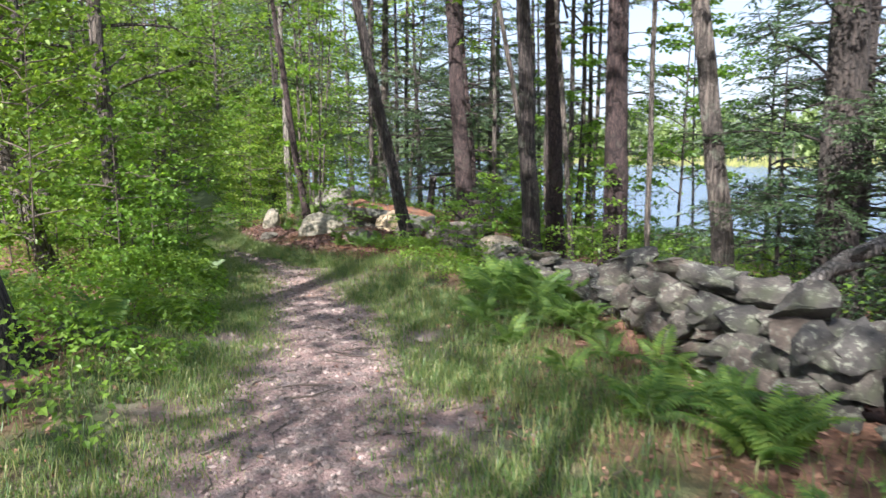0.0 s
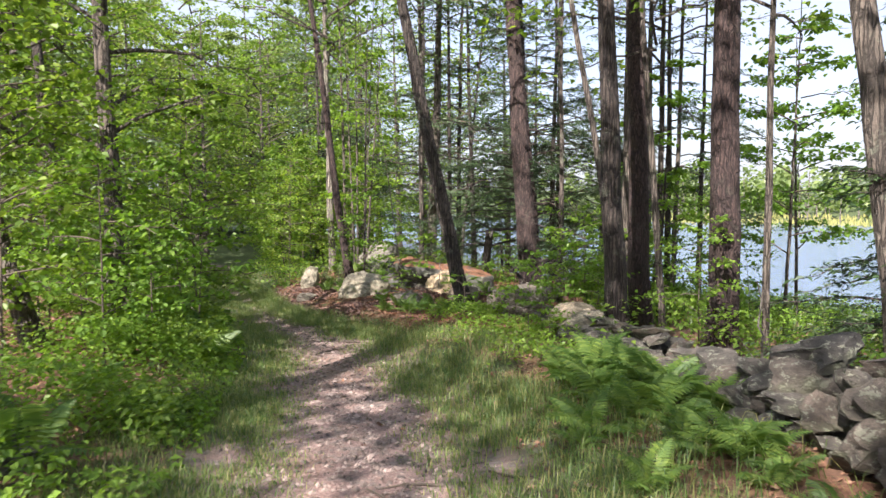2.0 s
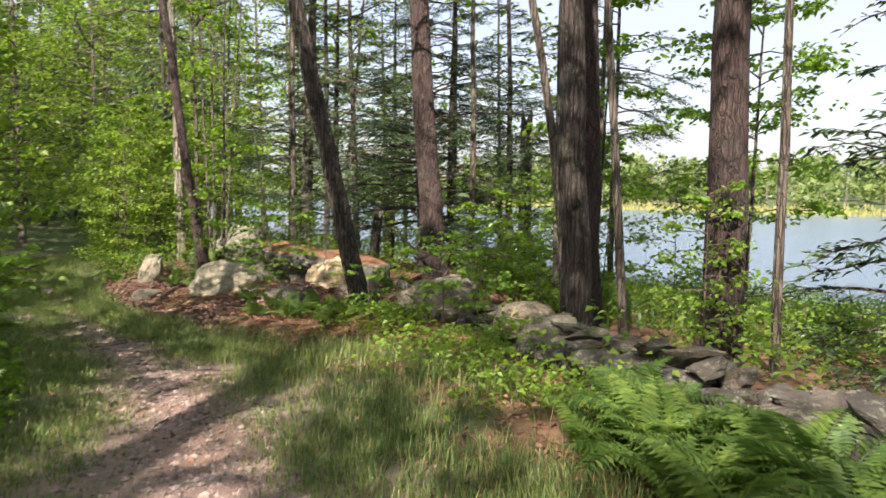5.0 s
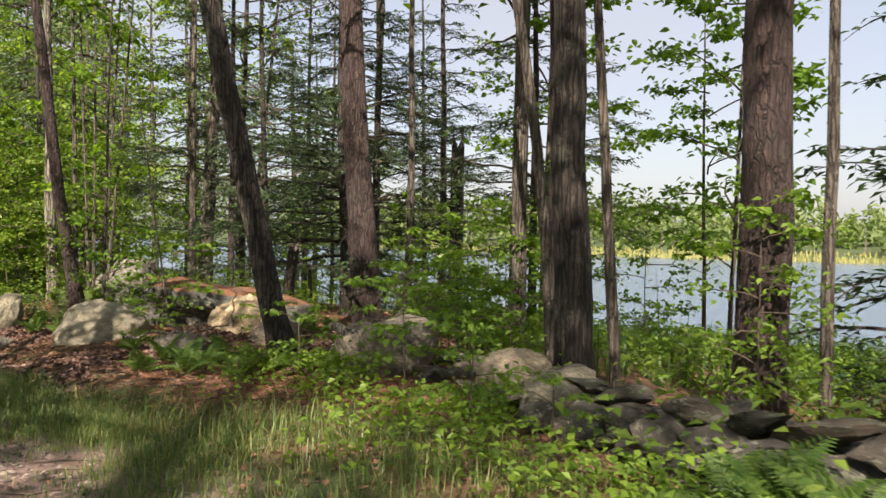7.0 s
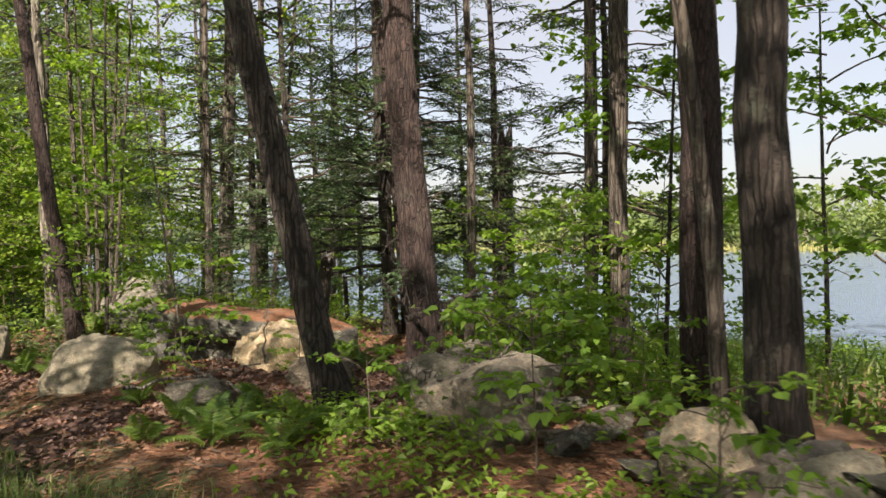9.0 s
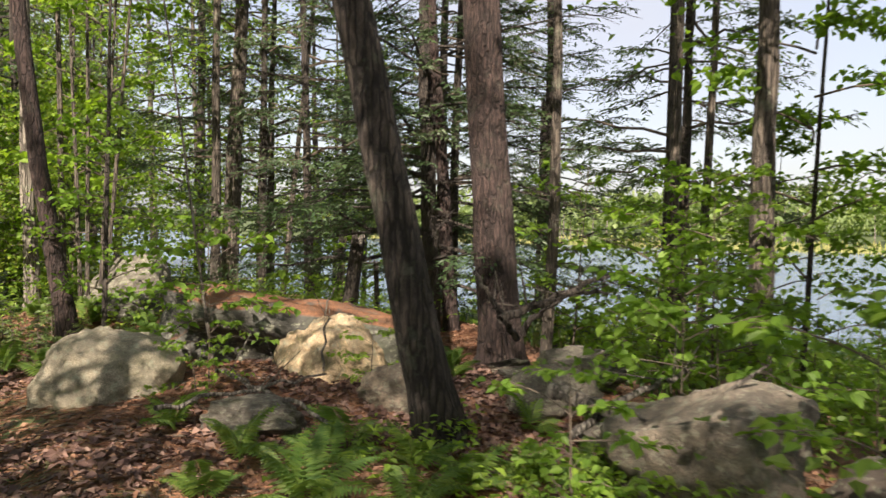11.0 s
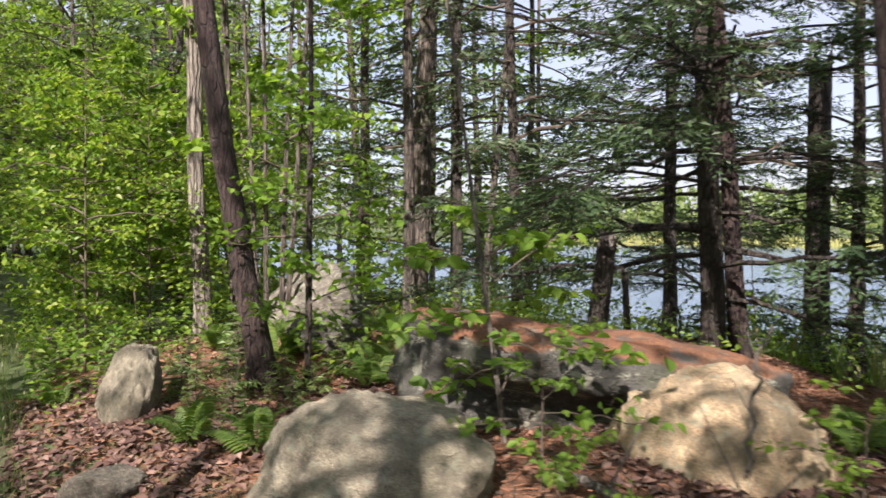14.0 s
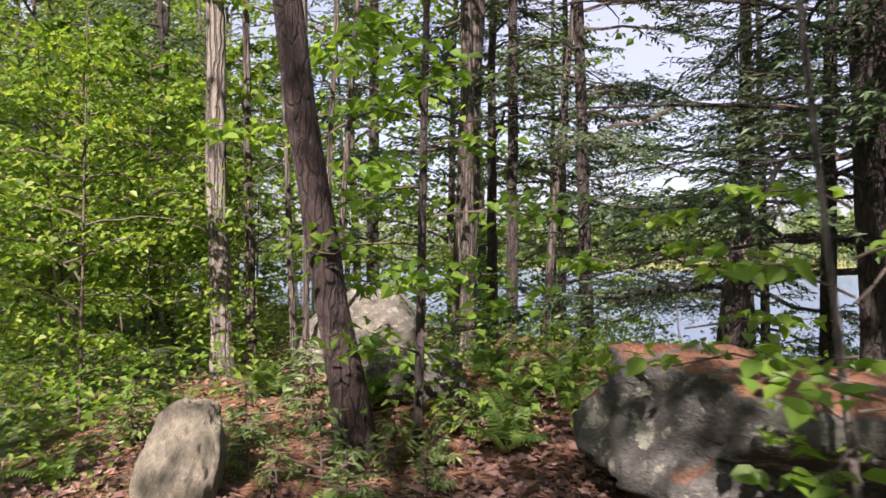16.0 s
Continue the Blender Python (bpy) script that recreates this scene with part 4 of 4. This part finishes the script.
log("fallen_log", (2.5, 5.6, 0.35), (4.6, 5.9, 1.35), 0.05, 0.09, M_DEAD, "fallen grey trunk propped across the stone wall", 5)
log("fallen_branch", (-0.25, 13.6, -0.02), (0.35, 12.6, -0.05), 0.045, 0.03, M_DEAD, "fallen grey branch lying against a boulder", 2)
log("fallen_branch", (-1.9, 15.4, -0.2), (-1.3, 13.9, -0.2), 0.018, 0.01, M_DEAD, "thin fallen branch on leaf litter", 3)
log("uprooted_limb", (0.1, 15.3, 0.1), (1.1, 15.5, 0.42), 0.035, 0.018, M_DARK, "dark crooked limb with upturned roots by a pine", 7)
log("uprooted_limb", (0.35, 15.6, -0.1), (-0.1, 15.3, 0.45), 0.03, 0.014, M_DARK, "dark crooked limb with upturned roots by a pine", 5)
log("uprooted_limb", (0.5, 15.9, -0.1), (0.95, 15.3, 0.3), 0.028, 0.01, M_DARK, "dark crooked limb with upturned roots by a pine", 6, -0.12)
log("fallen_branch", (-0.3, 13.3, -0.16), (0.9, 13.9, 0.02), 0.022, 0.01, M_DEAD, "fallen grey branch lying against a boulder", 4, -0.05)
log("fallen_branch", (-2.2, 14.3, -0.18), (-1.2, 14.9, -0.16), 0.014, 0.007, M_DEAD, "thin fallen branch on leaf litter", 3)
log("bare_sapling", (2.05, 8.3, -0.1), (1.95, 8.2, 0.75), 0.012, 0.005, M_DEAD, "bleached forked dead sapling behind the wall", 3)
log("bare_sapling", (-1.2, 15.35, -0.25), (-1.15, 15.3, 0.35), 0.01, 0.005, M_DEAD, "bleached bare stem before a boulder", 3)


# ---- ferns ----
def frond_mesh(seed, length=0.62):
    r = np.random.default_rng(seed)
    n = 20
    k = np.linspace(0, 1, n)
    path = np.stack([length * (k * 0.92), 0 * k, length * (0.75 * k - 0.72 * k * k)], -1)
    P, D, N, S = [], [], [], []
    t = unit(np.gradient(path, axis=0))
    for i in range(4, n):
        w = length * 0.26 * np.sin(np.pi * min(1, (1 - k[i]) * 0.72 + 0.04)) ** 0.8 + 0.012
        for sgn in (-1, 1):
            d = np.array([0.42 * t[i][0], sgn, -0.12 + r.normal(0, 0.06)])
            d = d / np.linalg.norm(d)
            for q in np.arange(0.0, 1.0, 0.34):
                P.append(path[i] + d * w * q)
                D.append(d + 0.9 * np.array([t[i][0], 0, t[i][2]]) * (1 if int(q * 3) % 2 else -0.4))
                N.append((r.normal(0, 0.15), r.normal(0, 0.15), 1))
                S.append(w * 0.32 * (1.1 - 0.6 * q) + 0.006)
            P.append(path[i])
            D.append(d)
            N.append((0, 0, 1))
            S.append(w)
    v, f = leaves(np.array(P), np.array(D), np.array(N, float), np.array(S), 0.13)
    sv, sf = tube(path, np.linspace(0.004, 0.0012, n), 3, r)
    sf = np.concatenate([sf[:, [0, 1, 2]], sf[:, [0, 2, 3]]])
    return raw_mesh("frond", *joined([(v, f), (sv, sf)]), M_FERN)


FRONDS = [frond_mesh(400 + i) for i in range(4)]


def fern(x, y, s, seed):
    r = random.Random(seed)
    root = new("fern")
    root.location = (x, y, gz(x, y) - 0.01)
    tagged(root, "green woodland fern with arching feathery fronds", "fern", "ferns along the path")
    nf = r.randint(5, 7)
    for i in range(nf):
        ob = under(new("frond", r.choice(FRONDS)), root)
        ob.matrix_local = Euler((r.uniform(-0.2, 0.2), r.uniform(-1.0, -0.15), i * 6.283 / nf + r.uniform(-0.4, 0.4))).to_matrix().to_4x4() @ Matrix.Scale(s * r.uniform(0.75, 1.15), 4)


fr = random.Random(3)
for i in range(56):
    y = fr.uniform(1.9, 4.4) if i < 15 else fr.uniform(3.8, 6.8) if i < 32 else fr.uniform(6.9, 9.0)
    fern(float(lerp_tab(y, WALL_X)) - (fr.uniform(0.5, 1.4) if i < 32 else fr.uniform(0.32, 1.1)), y, fr.uniform(0.5, 0.75) if i < 15 else fr.uniform(0.38, 0.6) if i < 32 else fr.uniform(0.6, 0.95), i)
for i, (x, y) in enumerate(scatter(26, -8, -2, 3, 18, 0.5, lambda x, y: -3.6 < x - float(lerp_tab(y, TRAIL_C)) < -1.3, 61)):
    fern(x, y, fr.uniform(0.6, 1.0), 100 + i)
for i, (x, y) in enumerate(((-1.75, 13.9), (-1.35, 13.7), (-2.1, 14.5), (-0.95, 13.6), (-0.55, 13.2), (-0.2, 15.5), (-0.35, 15.9), (0.0, 16.2), (-2.4, 19.3), (-2.1, 19.0), (-1.8, 19.4), (-2.2, 19.9), (-3.6, 16.9), (-3.2, 16.6), (-1.5, 13.2), (-2.5, 20.3), (-2.7, 19.7), (-1.3, 19.6), (-1.0, 19.0), (-3.4, 19.5), (-3.9, 19.2), (-4.4, 18.9), (-2.0, 20.6), (-1.5, 20.2), (-4.9, 18.4), (-3.0, 20.2), (-1.9, 13.4), (-1.2, 14.1), (-0.8, 13.2), (-1.1, 13.0), (-0.3, 13.0), (0.3, 14.1), (0.1, 14.7), (0.6, 15.0), (-2.9, 18.9), (-2.4, 18.5), (-2.0, 18.6), (-2.6, 18.0), (-3.3, 18.7), (-1.9, 18.1), (-2.3, 19.0), (-1.6, 18.7), (-0.1, 14.2), (0.4, 13.6))):
    fern(x, y, fr.uniform(0.4, 0.62), 200 + i)


# ---- ground cover ----
def stuff(name, data, mat, label, category):
    return tagged(new(name, raw_mesh(name, *data, mat)), label, category, "", "stuff")


def blades(X, Y, H, r, wid=0.0036):
    n = len(X)
    Z = height(X, Y)
    a = r.uniform(0, 2 * np.pi, n)
    b = np.stack([np.cos(a), np.sin(a), 0 * a], -1)
    w = np.stack([-np.sin(a), np.cos(a), 0 * a], -1) * (wid * r.uniform(0.5, 1.1, n))[:, None]
    P = np.stack([X, Y, Z - 0.01], -1)
    ln = r.uniform(0.25, 1.15, n)[:, None]
    up = np.array([0, 0, 1.0])
    h = H[:, None]
    mid = P + up * h * 0.6 + b * h * ln * 0.3
    tip = P + up * h * (1.05 - 0.55 * ln * ln) + b * h * ln
    V = np.stack([P - w, P + w, mid + w * 0.8, mid - w * 0.8, tip], 1).reshape(-1, 3)
    o = (np.arange(n) * 5)[:, None]
    F = np.concatenate([o + np.array([[0, 1, 2]]), o + np.array([[0, 2, 3]]), o + np.array([[3, 2, 4]])])
    return V, F


r = np.random.default_rng(71)
n = 260000
Y = r.uniform(0.8, 24, n)
side = np.where(r.random(n) < 0.48, 1, -1)
near = np.abs(r.normal(0, 0.45, n))
c, hw = lerp_tab(Y, TRAIL_C), lerp_tab(Y, [(0, 0.72), (8, 0.66), (12, 0.5), (16, 0.3), (20, 0.1), (30, 0.0)])
wide = np.where(side > 0, lerp_tab(Y, [(0, 1.5), (6, 1.4), (10.5, 1.5), (11.8, 1.0), (13, 0.6), (15, 0.35), (24, 0.8)]), lerp_tab(Y, [(0, 1.1), (10, 0.95), (24, 1.0)]))
X = c + side * (hw - 0.1 - 0.38 * r.random(n) ** 3 + near * wide * 1.2)
tuft = np.sin(3.1 * X + 1.3) * np.sin(2.7 * Y) + 0.6 * np.sin(7.3 * X - 2 * Y) * np.sin(6.1 * Y + 1)
keep = (r.random(n) < 0.55 + 0.45 * tuft) & (near < 1.25) & ((X < lerp_tab(Y, WALL_X) - 0.3))
X, Y, near, side = X[keep], Y[keep], near[keep], side[keep]
H = r.uniform(0.04, 0.13, len(X)) * (0.45 + 0.85 * np.clip(near * 1.6, 0, 1)) * np.where(side > 0, 1.35, 1.0)
stuff("verge_grass", blades(X, Y, H, r), M_GRASS, "tufted green and straw-tipped grass along the path", "grass")

# marsh grass down to the lake
n = 26000
X, Y = r.uniform(1, 32, n), r.uniform(8, 42, n)
s = 0.6 * X + 0.8 * Y
keep = (s > 13) & (s < 31.5) & (X > lerp_tab(Y, WALL_X) + 0.8)
X, Y = X[keep], Y[keep]
stuff("marsh_grass", blades(X, Y, r.uniform(0.25, 0.75, len(X)), r, 0.02), M_GRASS, "rank green growth between the wall and the lake", "grass")


def low_leaves(X, Y, r, size, hmin, hmax):
    n = len(X)
    a = r.uniform(0, 2 * np.pi, n)
    P = np.stack([X, Y, height(X, Y) + r.uniform(hmin, hmax, n)], -1)
    D = np.stack([np.cos(a), np.sin(a), r.uniform(-0.5, 0.3, n)], -1)
    N = np.stack([r.normal(0, 0.4, n), r.normal(0, 0.4, n), np.ones(n)], -1)
    return leaves(P, D, N, size * r.uniform(0.6, 1.3, n), 0.34)


# herb layer on the banks
n = 64000
Y = r.uniform(3.6, 24, n)
D0 = 1.0 + np.abs(r.normal(0, 0.95, n))
X = lerp_tab(Y, TRAIL_C) - D0
clump = 0.5 + 0.25 * np.sin(3.7 * X + 1.1 * Y) + 0.25 * np.sin(3.1 * Y - 1.9 * X + 0.5)
keep = (r.random(n) < clump) & (r.random(n) < np.clip((Y - 2.5) / 6, 0.12, 1))
X, Y, D0, clump = X[keep], Y[keep], D0[keep], clump[keep]
top = (0.08 + 0.42 * clump) * np.clip(D0 - 0.75, 0.12, 1)
a = r.uniform(0, 2 * np.pi, len(X))
stuff("undergrowth", leaves(np.stack([X, Y, height(X, Y) + 0.02 + top * r.random(len(X)) ** 0.6], -1), np.stack([np.cos(a), np.sin(a), r.uniform(-0.6, 0.2, len(X))], -1),
      np.stack([r.normal(0, 0.4, len(X)), r.normal(0, 0.4, len(X)), np.ones(len(X))], -1), r.uniform(0.03, 0.075, len(X)), 0.36), M_MAPLE, "leafy green herbs crowding the edge of the path", "undergrowth")
n = 80000
Y = r.uniform(4.6, 34, n)
X = lerp_tab(Y, TRAIL_C) - 1.15 - np.abs(r.normal(0, 1.5, n))
patch = np.sin(1.9 * X + 0.7 * Y) + np.sin(2.3 * Y - 1.1 * X + 2)
keep = patch > -0.2 + 0.5 * r.random(n)
stuff("undergrowth", low_leaves(X[keep], Y[keep], r, 0.055, 0.02, 0.38), M_LEAF, "low leafy undergrowth of the woodland edge", "undergrowth")
n = 26000
X, Y = r.uniform(-5, 14, n), r.uniform(8, 30, n)
patch = np.sin(1.7 * X + 0.5 * Y) + np.sin(2.1 * Y - 0.9 * X + 1)
bank = (X < lerp_tab(Y, WALL_X)) & (Y > 12.6) & (Y < 18.4)
keep = (patch > -0.1 + r.random(n) * 0.6) & (X - lerp_tab(Y, TRAIL_C) > 2.0) & ~bank & (0.6 * X + 0.8 * Y < 31)
stuff("undergrowth", low_leaves(X[keep], Y[keep], r, 0.075, 0.02, 0.45), M_LEAF, "low leafy undergrowth beside the lake", "undergrowth")

n = 120000
X, Y = r.uniform(0.5, 13, n), r.uniform(7, 26, n)
w = X - lerp_tab(Y, WALL_X)
patch = np.sin(2.3 * X + 0.8 * Y) + np.sin(1.9 * Y - 1.4 * X + 2)
keep = (w > np.where(Y < 13, 1.5, 0.9)) & (patch > -0.6 + 1.1 * r.random(n)) & (0.6 * X + 0.8 * Y < 29) & (r.random(n) < np.clip(1.25 - w / 11, 0.1, 1))
stuff("lakeside_thicket", low_leaves(X[keep], Y[keep], r, 0.062, 0.02, 0.6), M_MAPLE, "dense green thicket between the wall and the lake", "undergrowth")
n = 8000
Y = r.uniform(8.8, 14.2, n)
X = lerp_tab(Y, WALL_X) - 0.15 - np.abs(r.normal(0, 0.75, n))
patch = np.sin(3.3 * X + 0.8 * Y) + np.sin(2.9 * Y - 2.4 * X + 2)
keep = (patch > -0.6 + 0.8 * r.random(n)) & (X > lerp_tab(Y, TRAIL_C) + 1.0 + 0.5 * (Y > 12))
stuff("undergrowth", low_leaves(X[keep], Y[keep], r, 0.05, 0.02, 0.2), M_MAPLE, "low bright seedlings in front of the stone wall", "undergrowth")

# seedlings in the sun-lightened leaf colour
n = 22000
X, Y = r.uniform(-7.5, 0.5, n), r.uniform(17.9, 27, n)
patch = np.sin(2.6 * X + 0.8 * Y) + np.sin(2.2 * Y - 1.6 * X + 2)
keep = (X > lerp_tab(Y, TRAIL_C) + 0.9) & (patch > -0.9 + 1.0 * r.random(n)) & ~((X > -4.0) & (X < -2.1) & (Y > 18.6) & (Y < 21.3))
stuff("undergrowth", low_leaves(X[keep], Y[keep], r, 0.06, 0.02, 0.45), M_LEAF_Y, "bright seedlings under the trees, with sunlight in the leaf colour", "undergrowth")

# dry leaves
n = 52000
X, Y = r.uniform(-8, 3.2, n), r.uniform(1, 22, n)
d = X - lerp_tab(Y, TRAIL_C)
keep = ((np.abs(d) > 1.0) | (r.random(n) < 0.05)) & ((d > 0) | (r.random(n) < 0.5)) & (X < lerp_tab(Y, WALL_X) + 1)
stuff("leaf_litter", low_leaves(X[keep], Y[keep], r, 0.046, 0.002, 0.022), M_LITTER, "brown and russet dry leaves on the forest floor", "dry leaves")

n = 30000
X, Y = r.uniform(-5.2, 0.3, n), r.uniform(12.6, 19, n)
keep = (X - lerp_tab(Y, TRAIL_C) > 0.7) & (X < lerp_tab(Y, WALL_X) - 0.2) & (np.sin(1.9 * X + 0.6 * Y) + np.sin(1.7 * Y - 1.2 * X) > -0.7 + 0.9 * r.random(n))
stuff("leaf_litter", low_leaves(X[keep], Y[keep], r, 0.062, 0.004, 0.035), M_OLD, "dark curled oak leaves in drifts between the boulders", "dry leaves")

# needle straw on the bank
n = 64000
X, Y = r.uniform(-5.5, 1.2, n), r.uniform(11.5, 20, n)
keep = (X - lerp_tab(Y, TRAIL_C) > 0.75) & (X < lerp_tab(Y, WALL_X) + 0.3)
X, Y = X[keep], Y[keep]
n = len(X)
a = r.uniform(0, 2 * np.pi, n)
D = np.stack([np.cos(a), np.sin(a), r.uniform(-0.08, 0.16, n)], -1)
N = np.stack([r.normal(0, 0.3, n), r.normal(0, 0.3, n), np.ones(n)], -1)
stuff("needle_straw", leaves(np.stack([X, Y, height(X, Y) + r.uniform(0.002, 0.016, n)], -1), D, N, r.uniform(0.05, 0.13, n), 0.018), M_STRAW, "rust-brown fallen pine needles on the bank", "pine needles")

# pebbles on the path
n = 15000
Y = 1.2 + 13.8 * r.random(n) ** 1.5
X = lerp_tab(Y, TRAIL_C) + r.normal(0.1, 0.42, n)
S = 0.006 + 0.02 * r.random(n) ** 3
octa = np.array([(1, 0, 0), (0, 1, 0), (-1, 0, 0), (0, -1, 0), (0, 0, 1), (0, 0, -1)], float)
of = np.array([[0, 1, 4], [1, 2, 4], [2, 3, 4], [3, 0, 4], [1, 0, 5], [2, 1, 5], [3, 2, 5], [0, 3, 5]])
V = octa[None] * (S[:, None] * r.uniform(0.6, 1.3, (n, 3)) * np.array([1, 1, 0.6]))[:, None, :] + r.normal(0, 0.12, (n, 6, 3)) * S[:, None, None]
V = V + np.stack([X, Y, height(X, Y) + S * 0.2], -1)[:, None, :]
stuff("path_gravel", (V.reshape(-1, 3), (of[None] + (np.arange(n) * 6)[:, None, None]).reshape(-1, 3)), M_PEBBLE, "loose grey gravel scattered on the path", "gravel")

# fallen twigs
tw = []
for q_ in range(1100):
    x, y = (r.uniform(-6, 2), r.uniform(2, 19)) if q_ < 500 else (r.uniform(-4.5, 0.5), r.uniform(12.5, 19))
    a, L = r.uniform(0, 6.28), r.uniform(0.08, 0.4)
    q = np.array([[x, y, 0], [x + np.cos(a) * L / 2, y + np.sin(a) * L / 2, 0], [x + np.cos(a + 0.3) * L, y + np.sin(a + 0.3) * L, 0]])
    q[:, 2] = height(q[:, 0], q[:, 1]) + 0.008
    tw.append(tube(q, np.array([0.006, 0.005, 0.002]) * r.uniform(0.5, 1.4), 4, r))
stuff("fallen_twigs", joined(tw), M_TWIG, "small fallen twigs on the ground", "twigs")

# ---- far shore ----
n = 9000
u = r.uniform(-60, 190, n)
s = r.uniform(104, 121, n)
X, Y = 0.6 * s + 0.8 * u, 0.8 * s - 0.6 * u
z = height(X, Y)
a = r.uniform(0, 6.28, n)
D = np.stack([0.3 * np.cos(a), 0.3 * np.sin(a), np.ones(n)], -1)
N = np.stack([np.cos(a), np.sin(a), 0 * a], -1)
stuff("marsh_reeds", leaves(np.stack([X, Y, np.maximum(z, WATER_Z)], -1), D, N, r.uniform(0.3, 0.9, n), 0.2), M_REED, "yellow-green reeds on the far shore", "reeds")
P, D, N, S, wood = [], [], [], [], []
for i in range(520):
    u, s = r.uniform(-90, 260), 120 + 75 * r.random() ** 1.5
    x, y = 0.6 * s + 0.8 * u, 0.8 * s - 0.6 * u
    z0, h, w = gz(x, y), r.uniform(4, 9), r.uniform(1.6, 3.2)
    m = 90
    k = r.random(m)
    rr = w * np.sqrt(r.random(m)) * np.sin(np.pi * np.clip(0.12 + 0.85 * k, 0, 1))
    a = r.uniform(0, 6.28, m)
    P.append(np.stack([x + rr * np.cos(a), y + rr * np.sin(a), z0 + h * (0.1 + 0.9 * k)], -1))
    D.append(r.normal(0, 1, (m, 3)))
    N.append(np.stack([r.normal(0, 0.6, m), r.normal(0, 0.6, m), np.ones(m)], -1))
    S.append(r.uniform(0.6, 1.3, m))
stuff("far_woods", leaves(np.concatenate(P), np.concatenate(D), np.concatenate(N), np.concatenate(S), 0.42), M_FAR, "hazy green woods beyond the lake", "woods")
for i in range(90):
    u, s = r.uniform(-60, 180), 117 + 8 * r.random()
    x, y = 0.6 * s + 0.8 * u, 0.8 * s - 0.6 * u
    h = r.uniform(3, 7)
    z0 = gz(x, y)
    wood.append(tube(np.array([[x, y, z0 - 0.2], [x + r.normal(0, 0.15), y, z0 + h]]), [0.12, 0.05], 5, r))
stuff("far_dead_trunks", joined(wood), M_DEAD, "pale dead trunks standing on the far shore", "dead trees")
